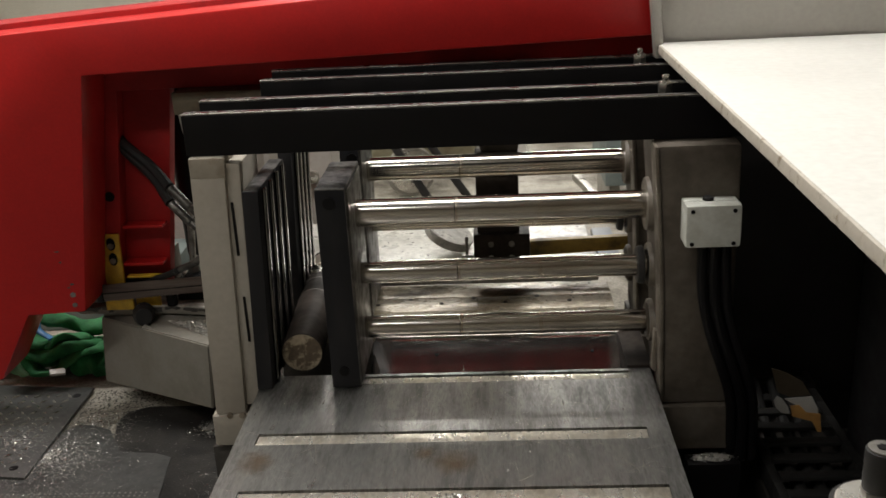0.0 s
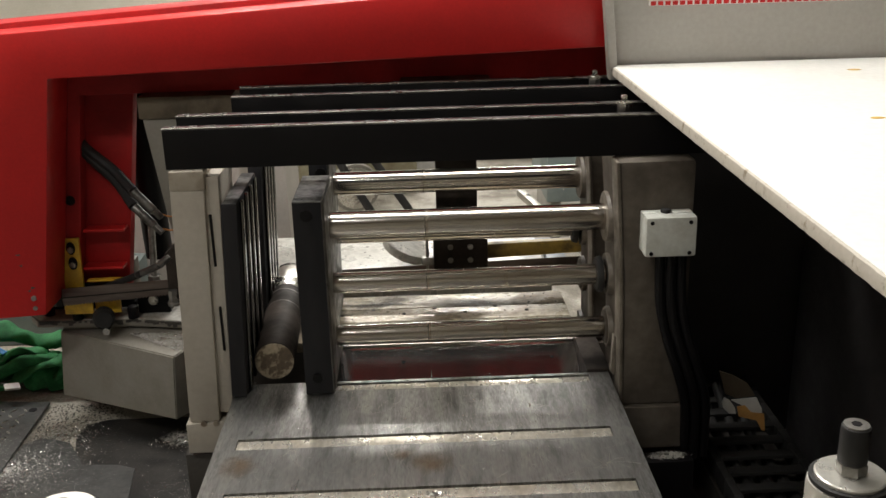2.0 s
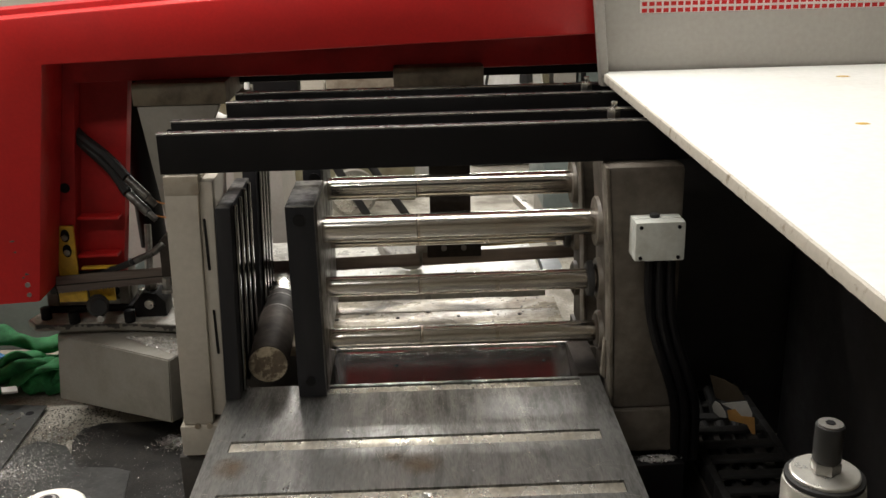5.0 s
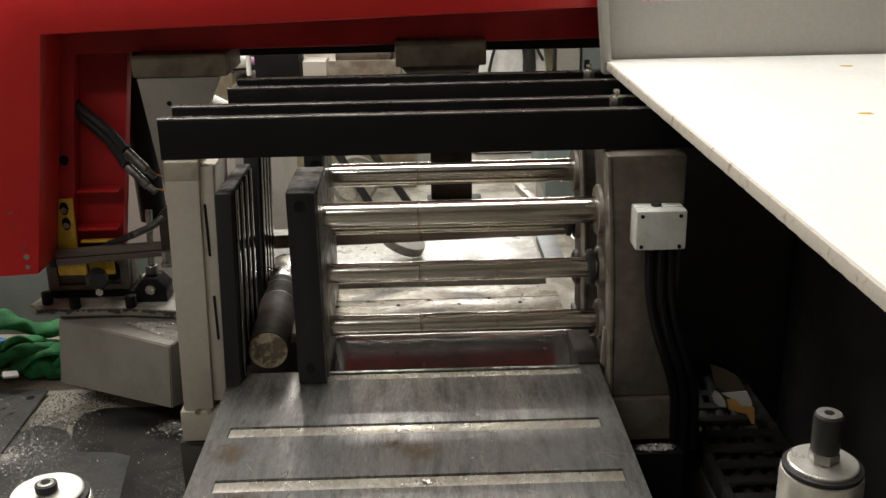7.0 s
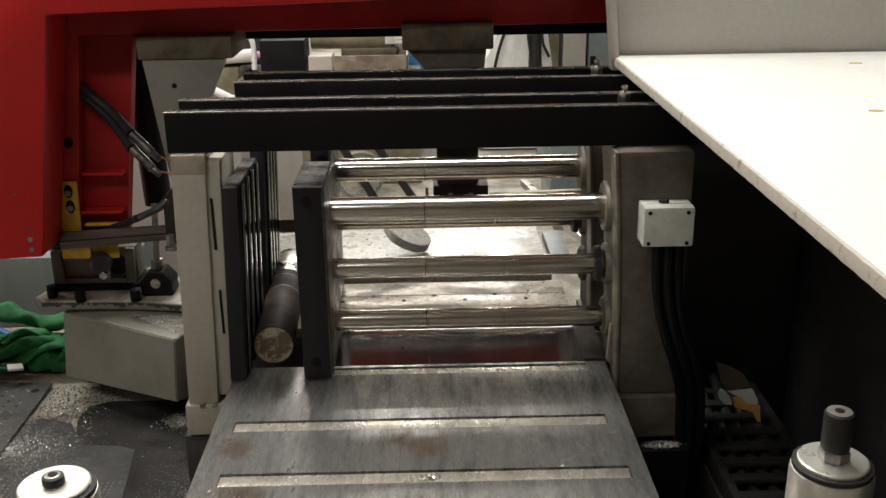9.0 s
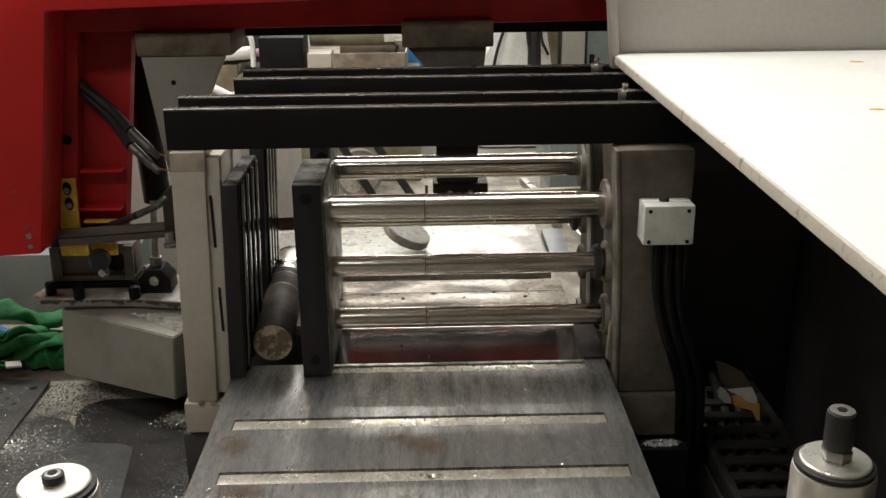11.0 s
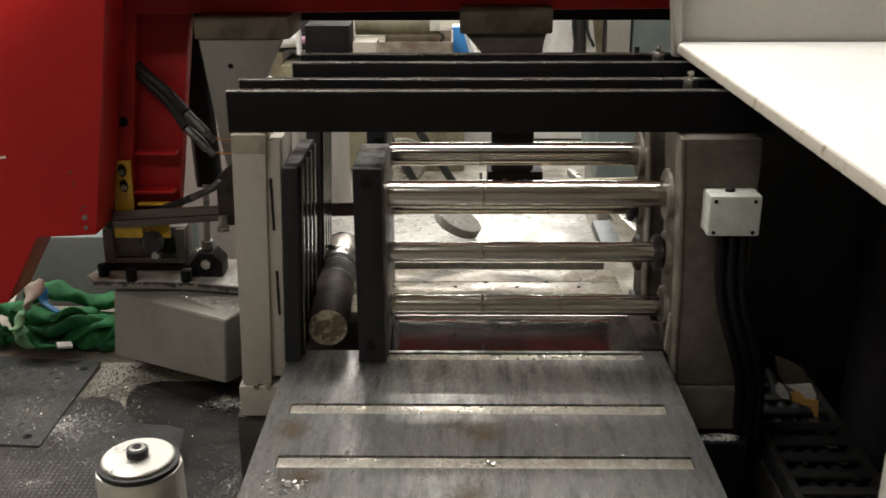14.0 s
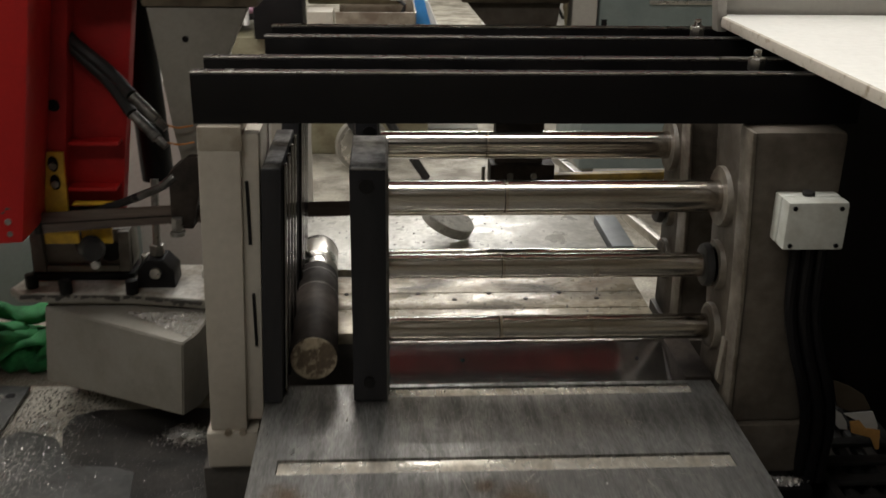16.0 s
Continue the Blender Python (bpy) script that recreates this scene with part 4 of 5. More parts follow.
for i in range(1800):
    u, v = rnd.random(), rnd.random()
    x, y = -0.70 + 0.16 * u, 3.20 - 0.13 * u * v - 0.0
    m = pose(x, y, 0.2665 + 0.002 * rnd.random(), rnd.uniform(0, 70), rnd.uniform(0, 70), rnd.uniform(0, 360))
    s = rnd.uniform(0.0008, 0.0022)
    bm.faces.new([bm.verts.new(m @ Vector(q)) for q in ((-s, -s * 0.4, 0), (s, -s * 0.4, 0), (s * 0.7, s * 0.5, s * 0.3), (-s, s * 0.4, 0))])
bm.transform(KA)
c = part("swarf", bm, CHIP, arm_thing)
c["kind"] = "stuff"

bm = B()
for i in range(110):
    u = rnd.random()
    x = -0.95 + 0.40 * u
    y = (3.262 - 0.040 * (x + 0.955) if x < -0.705 else 3.252 - 0.2 * (x + 0.705)) - 0.0008
    w, h = rnd.uniform(0.002, 0.008), rnd.uniform(0.001, 0.004)
    box(bm, x - w, x + w, y - 0.001, y + 0.003, 0.2836 - abs(rnd.gauss(0, 0.004)) - h, 0.2838 - abs(rnd.gauss(0, 0.001)))
bm.transform(KA)
c = part("grime", bm, PIT, arm_thing)
c["kind"] = "stuff"

# ---------------------------------------------------------------- floor plates and chips
def tread(name, outline, z0, z1, area, holes, label, pitch=0.03, size=1.0):
    """A dark plate with raised lozenges in a weave."""
    plate = thing(name, label, "floor plate", (outline[0][0], outline[0][1], z0), "tread plates")
    k = Matrix.Translation((-outline[0][0], -outline[0][1], -z0))
    bm = B()
    prism(bm, outline, z0, z1, 0.0015, axis="z")
    bm.transform(k)
    part("plate", bm, TREAD, plate)
    bm = B()
    x0, x1, y0, y1 = area
    n = 0
    for i in range(int((x1 - x0) / pitch)):
        for j in range(int((y1 - y0) / pitch)):
            x, y = x0 + i * pitch, y0 + j * pitch
            a = radians(45 if (i + j) % 2 else -45)
            c_, s_ = math.cos(a), math.sin(a)
            pts = [(0.012 * size, 0), (0, 0.0035), (-0.012 * size, 0), (0, -0.0035)]
            base = [bm.verts.new((x + c_ * p - s_ * q, y + s_ * p + c_ * q, z1 - 0.0005)) for p, q in pts]
            tip = [bm.verts.new((x + 0.6 * (c_ * p - s_ * q), y + 0.6 * (s_ * p + c_ * q), z1 + 0.0026 * size)) for p, q in pts]
            bm.faces.new(tip)
            for q in range(4):
                bm.faces.new((base[q], base[(q + 1) % 4], tip[(q + 1) % 4], tip[q]))
    bm.transform(k)
    o = part("tread_pattern", bm, STEEL if len(outline) == 4 else DULLSTEEL, plate)
    o["kind"] = "stuff"
    for x, y in holes:
        bm = B()
        rod(bm, (x, y, z1 - 0.0005), (x, y, z1 + 0.0008), 0.011, seg=20)
        bm.transform(k)
        part("plate_hole", bm, BLACK, plate)
    return plate


tread("tread_plate", [(-0.985, 2.895), (-0.990, 3.335), (-2.2, 3.46), (-2.2, 2.99)], 0.006, 0.013, (-1.55, -1.0, 2.96, 3.33), [(-1.02, 3.29), (-1.03, 2.935)], "dark steel tread plate lying over concrete")
tread("tread_plate", [(-0.615, 2.62), (-0.665, 2.985), (-0.71, 3.005), (-0.80, 3.012), (-0.835, 3.07), (-0.865, 3.12), (-0.91, 3.14), (-0.95, 3.15), (-0.985, 3.12), (-0.987, 2.90), (-2.2, 2.95), (-2.2, 1.0), (-0.56, 1.0)], 0.001, 0.005, (-1.35, -0.66, 2.05, 2.86), [], "worn dark floor sheet strewn with chips", 0.0125, 0.4)
# Left bulge of this outline paints the support arm's shadow on the concrete.
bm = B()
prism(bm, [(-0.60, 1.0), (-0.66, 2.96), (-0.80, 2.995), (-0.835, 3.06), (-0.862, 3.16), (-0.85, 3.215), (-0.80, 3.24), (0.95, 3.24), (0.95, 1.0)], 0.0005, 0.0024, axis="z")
solid("pan_and_arm_shadow", bm, PAN_SHADE, "black pan under the saw, stretched to paint the arm's shadow", "chip pan", "structure")


def chips(name, n, cx, cy, rx, ry, z, seed, label, size=(0.0006, 0.0018)):
    bm = B()
    rnd = random.Random(seed)
    for i in range(n):
        a, r = rnd.uniform(0, 2 * math.pi), abs(rnd.gauss(0, 0.5))
        x, y = cx + rx * r * math.cos(a), cy + ry * r * math.sin(a)
        s = rnd.uniform(*size)
        m = pose(x, y, z + s * 0.4, rnd.uniform(-50, 50), rnd.uniform(-50, 50), rnd.uniform(0, 360))
        bm.faces.new([bm.verts.new(m @ Vector(q)) for q in ((-s, -s * 0.4, 0), (0, -s * 0.5, s * 0.3), (s, -s * 0.3, 0), (s * 0.6, s * 0.4, s * 0.3), (-s, s * 0.4, 0))])
    return solid(name, bm, CHIP, label, "metal chips", "stuff")


chips("metal_chips", 7000, -0.98, 2.99, 0.22, 0.20, 0.007, 1, "bright curled metal chips strewn on the floor", (0.0005, 0.0016))
chips("metal_chips", 1700, -1.08, 3.06, 0.20, 0.20, 0.0145, 2, "bright metal chips on the tread plate", (0.0006, 0.0017))
chips("metal_chips", 1200, -0.9, 2.4, 0.4, 0.5, 0.006, 3, "fine metal chips on the floor sheet", (0.0006, 0.0016))
chips("metal_chips", 5000, -0.95, 2.75, 0.30, 0.30, 0.006, 12, "fine grey metal dust on the floor sheet", (0.0004, 0.0011))
chips("metal_chips", 3500, -0.50, 2.75, 0.16, 0.45, 0.0035, 13, "fine metal chips in the black pan", (0.0005, 0.0013))
chips("metal_chips", 2600, -0.91, 3.17, 0.12, 0.09, 0.003, 14, "metal chips on the bare concrete", (0.0005, 0.0015))
chips("metal_chips", 4200, -0.585, 3.12, 0.055, 0.040, 0.004, 6, "small heap of grey chips under the arm", (0.0008, 0.0022))
chips("metal_chips", 60, -0.27, 2.24, 0.05, 0.05, T + 0.0005, 7, "chips on the table corner", (0.0015, 0.005))
chips("metal_chips", 40, 0.055, 2.31, 0.03, 0.012, T + 0.0005, 8, "chips beside the table slot", (0.0015, 0.004))
chips("metal_chips", 60, 0.1, 2.5, 0.4, 0.35, T + 0.0005, 9, "specks of swarf on the table", (0.0008, 0.0022))

stain("rust_stain", 0.05, 2.41, 0.055, 0.06, 20, "brown rust stain on the steel table")
stain("rust_stain", 0.0, 2.44, 0.03, 0.03, 70, "small brown rust spot on the table")
stain("rust_stain", -0.29, 2.42, 0.05, 0.055, 130, "brown oil stain near the table edge")
stain("rust_stain", -0.25, 2.27, 0.06, 0.05, 200, "brown oil stain at the table corner")

stain("rust_stain", 0.02, 2.22, 0.06, 0.05, 60, "brown rusty smear beside the table slot")
stain("oil_stain", 0.08, 3.06, 0.16, 0.05, 10, "brown oily film on the wet plates", T - 0.0002)
stain("oil_stain", 0.18, 3.15, 0.12, 0.05, 170, "brown oily film beside the plate joint", T - 0.0002)
stain("oil_stain", -0.05, 3.17, 0.14, 0.05, 30, "dark film on the wet plates", T - 0.0002)

# ---------------------------------------------------------------- upright rollers
def roller(x, y, topz, pin):
    r = thing("upright_roller", "upright turned steel roller beside the table" + (" with a black threaded stud" if pin else ""), "roller", (x, y, 0), "upright rollers")
    bm = B()
    lathe(bm, [(0.036, 0.0), (0.040, 0.004), (0.0405, 0.02), (0.0405, topz - 0.012), (0.0395, topz - 0.006), (0.036, topz - 0.005)], Matrix.Identity(4), 56)
    part("roller_body", bm, ROLL, r)
    bm = B()
    lathe(bm, [(0.0385, topz - 0.0049), (0.039, topz - 0.003), (0.0385, topz - 0.0005), (0.037, topz)], Matrix.Identity(4), 56)
    part("seal_ring", bm, RUBBER, r)
    bm = B()
    lathe(bm, [(0.034, topz + 0.0002), (0.034, topz + 0.003), (0.0325, topz + 0.0042)], Matrix.Identity(4), 56)
    part("end_cap", bm, ROLL, r)
    if pin:
        bm = B()
        rod(bm, (0, 0, topz + 0.0043), (0, 0, topz + 0.0165), 0.0148, seg=6, bevel=0.002)
        part("nut", bm, DULLSTEEL, r)
        bm = B()
        rod(bm, (0, 0, topz + 0.0166), (0, 0, topz + 0.056), 0.0140, seg=28, bevel=0.002)
        s = part("stud", bm, RUBBER, r, "black threaded stud")
        bm = B()
        rod(bm, (0, 0, topz + 0.0561), (0, 0, topz + 0.0575), 0.0120, seg=28)
        part("stud_face", bm, DULLSTEEL, r)
        bm = B()
        rod(bm, (0, 0, topz + 0.0576), (0, 0, topz + 0.0583), 0.005, seg=6)
        part("stud_socket", bm, BLACK, r)
    else:
        bm = B()
        rod(bm, (0, 0, topz + 0.0043), (0, 0, topz + 0.013), 0.0105, seg=28, bevel=0.0015)
        part("cap_screw", bm, RUBBER, r)
        bm = B()
        lathe(bm, [(0.0075, topz + 0.0131), (0.0075, topz + 0.0138), (0.0073, topz + 0.0139)], Matrix.Identity(4), 28)
        part("screw_face", bm, DULLSTEEL, r)
        bm = B()
        rod(bm, (0, 0, topz + 0.014), (0, 0, topz + 0.0146), 0.0048, seg=6)
        part("screw_socket", bm, BLACK, r)
    return r


roller(-0.302, 1.70, 0.733, False)
roller(0.460, 1.713, 0.733, True)

# ---------------------------------------------------------------- lifting slings on the floor
sling = thing("lifting_sling", "green webbing lifting sling heaped on the floor", "lifting sling", (-1.2, 3.5, 0.0))
KS = Matrix.Translation((1.2, -3.5, 0))


def webbing(bm, pts, r, flat, twist, seed, seg=16):
    """A limp strap: a flattened tube that twists along its line and is creased all over."""
    line, rings = smooth_line(pts, 14), []
    for i, p in enumerate(line):
        d = (line[min(i + 1, len(line) - 1)] - line[max(i - 1, 0)]).normalized()
        side = d.cross(Vector((0.1, 0.2, 1))).normalized()
        top = side.cross(d)
        w = twist * i / len(line) + 0.5 * math.sin(i * 0.23 + seed)
        s2, t2 = math.cos(w) * side + math.sin(w) * top, math.cos(w) * top - math.sin(w) * side
        ring = []
        for j in range(seg):
            a_ = 2 * math.pi * j / seg
            q = p + r * (math.cos(a_) * s2 + flat * math.sin(a_) * t2)
            crease = 1 + 0.22 * noise.noise(Vector((q.x * 18 + seed, q.y * 18, q.z * 40))) + 0.10 * math.sin(3 * a_ + i * 0.35)
            v = p + (q - p) * crease
            v.z = max(v.z, 0.008)
            ring.append(bm.verts.new(v))
        rings.append(ring)
    for a_, b_ in zip(rings, rings[1:]):
        for j in range(seg):
            bm.faces.new((a_[j], a_[(j + 1) % seg], b_[(j + 1) % seg], b_[j]))
    bm.faces.new(rings[0][::-1])
    bm.faces.new(rings[-1])
    bmesh.ops.recalc_face_normals(bm, faces=bm.faces[:])


rnd = random.Random(12)
LOOPS = [
    (0.033, 0.60, [(-1.24, 3.52, 0.13), (-1.187, 3.50, 0.165), (-1.116, 3.49, 0.150), (-1.037, 3.48, 0.132), (-0.97, 3.48, 0.138), (-0.90, 3.50, 0.11)]),
    (0.038, 0.50, [(-1.27, 3.47, 0.09), (-1.203, 3.46, 0.108), (-1.124, 3.455, 0.088), (-1.06, 3.455, 0.095), (-0.97, 3.47, 0.075)]),
    (0.029, 0.60, [(-1.21, 3.44, 0.06), (-1.132, 3.425, 0.075), (-1.06, 3.42, 0.100), (-0.99, 3.44, 0.095)]),
    (0.021, 0.45, [(-1.21, 3.42, 0.055), (-1.171, 3.405, 0.028), (-1.121, 3.405, 0.036), (-1.053, 3.405, 0.080), (-0.965, 3.41, 0.104), (-0.89, 3.43, 0.09)]),
    (0.041, 0.80, [(-1.07, 3.45, 0.034), (-1.03, 3.435, 0.046), (-0.995, 3.435, 0.040), (-0.95, 3.45, 0.046), (-0.89, 3.47, 0.04)]),
    (0.019, 0.35, [(-1.275, 3.45, 0.165), (-1.325, 3.435, 0.130), (-1.322, 3.425, 0.080), (-1.27, 3.42, 0.058), (-1.19, 3.43, 0.066)]),
    (0.034, 0.50, [(-1.42, 3.52, 0.09), (-1.30, 3.49, 0.105), (-1.22, 3.48, 0.080), (-1.14, 3.47, 0.055)]),
    (0.036, 0.55, [(-1.62, 3.58, 0.06), (-1.52, 3.52, 0.085), (-1.42, 3.48, 0.065), (-1.37, 3.46, 0.03), (-1.30, 3.45, 0.03)]),
    (0.038, 0.60, [(-1.32, 3.56, 0.035), (-1.20, 3.54, 0.05), (-1.08, 3.55, 0.04), (-0.94, 3.53, 0.05)]),
    (0.030, 0.50, [(-1.38, 3.50, 0.03), (-1.26, 3.46, 0.032), (-1.15, 3.48, 0.03), (-1.05, 3.50, 0.04)]),
    (0.024, 0.45, [(-1.14, 3.43, 0.10), (-1.10, 3.425, 0.125), (-1.04, 3.44, 0.120), (-1.02, 3.46, 0.09), (-1.06, 3.47, 0.07)]),
    (0.024, 0.50, [(-0.99, 3.42, 0.05), (-0.95, 3.41, 0.075), (-0.92, 3.42, 0.10), (-0.88, 3.44, 0.11)]),
]
for n, (r, flat, pts) in enumerate(LOOPS):
    bm = B()
    webbing(bm, pts, r, flat, rnd.uniform(-1.4, 1.4), n)
    bm.transform(KS)
    part("sling_loop", bm, GREEN, sling, "", 60)
bm = B()
webbing(bm, [(-1.200, 3.372, 0.040), (-1.222, 3.362, 0.09), (-1.208, 3.375, 0.145)], 0.030, 0.35, 0.2, 31)
bm.transform(KS)
part("sling_eye", bm, GREEN_PALE, sling, "pale green stitched eye", 60)
bm = B()
webbing(bm, [(-1.204, 3.393, 0.146), (-1.19, 3.41, 0.185), (-1.170, 3.44, 0.215)], 0.027, 0.35, 0.2, 32)
bm.transform(KS)
part("sling_sleeve", bm, CREAM, sling, "cream label sleeve", 60)
bm = B()
hose(bm, [(-1.175, 3.45, 0.185), (-1.165, 3.43, 0.150), (-1.125, 3.42, 0.125)], 0.014, seg=12, flat=0.3, steps=8)
bm.transform(KS)
part("blue_tag", bm, BLUE, sling, "blue tag")
bm = B()
box(bm, -0.02, 0.02, -0.012, 0.012, 0.0, 0.008, 0.002, pose(-1.09, 3.345, 0.055, 15, 10, 30))
bm.transform(KS)
part("paper_tag", bm, PAPER, sling)

# ---------------------------------------------------------------- under the worktop
chain = thing("cable_chain", "black plastic cable drag chain on the pan", "cable chain", (0.75, 2.6, 0.0024))
for i in range(14):
    y = -0.42 + i * 0.062
    z = 0.10 + (0.05 if i < 13 else 0.06)
    for sx in (-0.088, 0.088):
        bm = B()
        box(bm, sx - 0.009, sx + 0.009, y, y + 0.066, z - 0.045, z, 0.004)
        part("chain_link", bm, RUBBER, chain)
    bm = B()
    box(bm, -0.0785, 0.0785, y + 0.018, y + 0.044, z - 0.010, z - 0.001, 0.003)
    part("cross_bar", bm, RUBBER, chain)
bm = B()
box(bm, -0.10, 0.10, -0.42, 0.45, 0.0, 0.10, 0.005)
part("chain_tray", bm, PIT, chain)
for dx in (-0.04, 0.0, 0.035):
    bm = B()
    hose(bm, [(dx, -0.42, 0.12), (dx + 0.01, -0.1, 0.118), (dx - 0.005, 0.2, 0.12), (dx, 0.4, 0.16)], 0.012)
    part("chain_cable", bm, RUBBER, chain)

scrap = thing("cardboard_scrap", "torn white and orange cardboard scrap", "cardboard", (0.752, 2.80, 0.152))
SCRAP = [
    ("brown_flap", CARDBOARD, "dull brown flap", 0.004, [(-0.062, 0.148), (-0.030, 0.136), (0.002, 0.116), (0.022, 0.084), (-0.020, 0.080), (-0.046, 0.092)]),
    ("white_flap", PAPER, "white flap", -0.002, [(-0.048, 0.086), (-0.036, 0.078), (-0.024, 0.060), (-0.020, 0.044), (-0.036, 0.046), (-0.050, 0.060), (-0.054, 0.074)]),
    ("white_edge", PAPER, "white torn edge", -0.004, [(-0.034, 0.080), (0.022, 0.084), (0.036, 0.056), (0.038, 0.038), (0.014, 0.046), (-0.010, 0.066)]),
    ("orange_flap", ORANGE, "orange flap", -0.010, [(-0.022, 0.066), (-0.004, 0.068), (0.012, 0.050), (0.040, 0.046), (0.045, 0.004), (0.038, 0.004), (0.024, 0.030), (0.004, 0.036), (-0.016, 0.042)]),
]
for nm, mtl, lab, y, outline in SCRAP:
    bm = B()
    prism(bm, outline, y, y + 0.004, 0.0008)
    part(nm, bm, mtl, scrap, lab)
bm = B()
box(bm, 0.488, 0.588, 2.612, 2.652, 0.0026, 0.197, 0.003)
solid("scrap_tray", bm, BLACK, "small dark scrap tray beside the vise foot", "tray")
chips("metal_chips", 4200, 0.538, 2.634, 0.030, 0.010, 0.198, 11, "silver chips in the scrap tray", (0.0012, 0.0036))

# ---------------------------------------------------------------- behind the saw
cab = thing("low_cabinet", "grey-green low cabinet with a slanted side", "cabinet", (-1.1, 3.95, 0))
bm = B()
prism(bm, [(-0.32, 0.0), (0.25, 0.0), (0.25, 0.235), (-0.20, 0.235)], -0.2, 0.35, 0.006)
part("cabinet_body", bm, TEAL, cab)
pil = thing("machine_pillar", "pale grey machine pillar behind the saw", "machine column", (-0.62, 4.05, 0))
bm = B()
box(bm, -0.36, 0.245, -0.12, 0.2, 0.0, 0.62, 0.006)
part("pillar_body", bm, HOOD, pil)
bm = B()
box(bm, -0.02, 0.03, -0.128, -0.1205, 0.1, 0.6, 0.002)
part("pillar_seam", bm, GREYPAINT, pil)
bm = B()
rod(bm, (0.18, -0.14, 0.43), (0.18, -0.12, 0.43), 0.02, seg=20, bevel=0.003)
part("pillar_knob", bm, STEEL, pil)

lathe_m = thing("far_machine", "oily olive machine with a black motor box and tray", "machine", (-0.3, 5.45, 0))
bm = B()
box(bm, -0.50, 0.34, -0.1, 0.5, 0.0, 0.50, 0.01)
part("machine_base", bm, OLIVE, lathe_m)
bm = B()
box(bm, -0.80, -0.5005, -0.02, 0.5, 0.0, 0.545, 0.01)
part("machine_end", bm, OLIVE, lathe_m)
bm = B()
box(bm, -0.60, -0.385, 0.06, 0.4, 0.5455, 0.70, 0.01)
part("gear_housing", bm, DARKMACHINE_SHADE, lathe_m, "dark gear housing")
bm = B()
box(bm, -0.375, -0.175, -0.15, 0.05, 0.5005, 0.685, 0.006)
part("motor_box", bm, BLACK, lathe_m, "black motor box")
bm = B()
box(bm, -0.16, -0.055, -0.15, 0.0, 0.5005, 0.612, 0.004)
part("terminal_box", bm, BEIGE, lathe_m, "off-white terminal box")
bm = B()
box(bm, -0.045, 0.285, -0.15, 0.25, 0.535, 0.55, 0.002)
for x0, x1, y0, y1 in ((-0.045, 0.285, -0.15, -0.143), (-0.045, 0.285, 0.243, 0.25), (0.278, 0.285, -0.15, 0.25)):
    box(bm, x0, x1, y0, y1, 0.535, 0.612, 0.002)
box(bm, -0.02, 0.26, -0.1, 0.2, 0.5005, 0.535)
part("drip_tray", bm, OILY_TRAY, lathe_m, "stained beige drip tray")
bm = B()
rod(bm, (-0.17, 0.1, 0.66), (0.22, 0.1, 0.66), 0.05, seg=28, bevel=0.004)
part("spindle", bm, OLIVE, lathe_m)
bm = B()
box(bm, 0.18, 0.225, 0.0, 0.05, 0.64, 0.70, 0.003)
part("limit_switch", bm, BOXPLASTIC, lathe_m)
bm = B()
hose(bm, [(0.21, 0.02, 0.64), (0.24, 0.0, 0.62), (0.23, 0.0, 0.585), (0.25, 0.0, 0.56)], 0.008)
part("switch_cable", bm, RUBBER, lathe_m)
bm = B()
rod(bm, (-0.44, 0.0, 0.60), (-0.36, 0.0, 0.60), 0.018, seg=18)
part("pink_hose_end", bm, PINK, lathe_m, "pink plastic hose end")
bm = B()
rod(bm, (-0.62, 0.02, 0.585), (-0.43, 0.0, 0.60), 0.03, seg=18)
part("white_pipe", bm, PAPER, lathe_m, "white pipe")
bm = B()
rod(bm, (-0.587, -0.25, 0.494), (-0.492, -0.25, 0.444), 0.017, seg=16, bevel=0.003)
rod(bm, (-0.492, -0.25, 0.444), (-0.492, 0.0, 0.424), 0.014, seg=12)
part("white_lever", bm, PAPER, lathe_m, "white lever")
bm = B()
hose(bm, [(-0.46, -0.1, 0.68), (-0.43, -0.1, 0.70), (-0.41, -0.1, 0.66), (-0.41, -0.1, 0.55)], 0.012)
part("white_hose", bm, PAPER, lathe_m)

bm = B()
prism(bm, [(-0.03, 0.46), (0.075, 0.46), (0.03, 0.62), (-0.02, 0.62)], -0.02, 0.02, 0.003)
bin_ = thing("blue_bin", "blue plastic bin beside the far machine", "bin", (0.0, 5.75, 0))
part("bin_side", bm, BLUE, bin_)
bm = B()
prism(bm, [(-0.04, 0.0), (0.30, 0.0), (0.05, 0.60), (-0.02, 0.60)], 0.021, 0.3, 0.01)
part("white_liner", bm, PAPER, bin_, "white bin liner")

bag = thing("white_sack", "white cloth sack with black hoses", "sack", (0.53, 6.1, 0))
bm = B()
prism(bm, [(-0.20, 0.0), (0.20, 0.0), (0.22, 0.3), (0.18, 0.55), (0.12, 0.9), (-0.10, 0.9), (-0.11, 0.58), (-0.19, 0.45)], -0.15, 0.2, 0.05)
part("sack_body", bm, PAPER, bag)
for pts in ([(0.0, -0.17, 0.75), (-0.07, -0.19, 0.6), (-0.11, -0.2, 0.45), (-0.12, -0.2, 0.3)], [(0.08, -0.17, 0.8), (0.06, -0.19, 0.62), (0.09, -0.19, 0.45)], [(0.14, -0.17, 0.8), (0.13, -0.19, 0.6), (0.17, -0.18, 0.5)]):
    bm = B()
    hose(bm, pts, 0.008)
    part("black_hose", bm, RUBBER, bag)
bm = B()
rod(bm, (0.09, -0.17, 0.9), (0.10, -0.17, 0.45), 0.02, 0.035, seg=14)
part("black_handle", bm, RUBBER, bag)
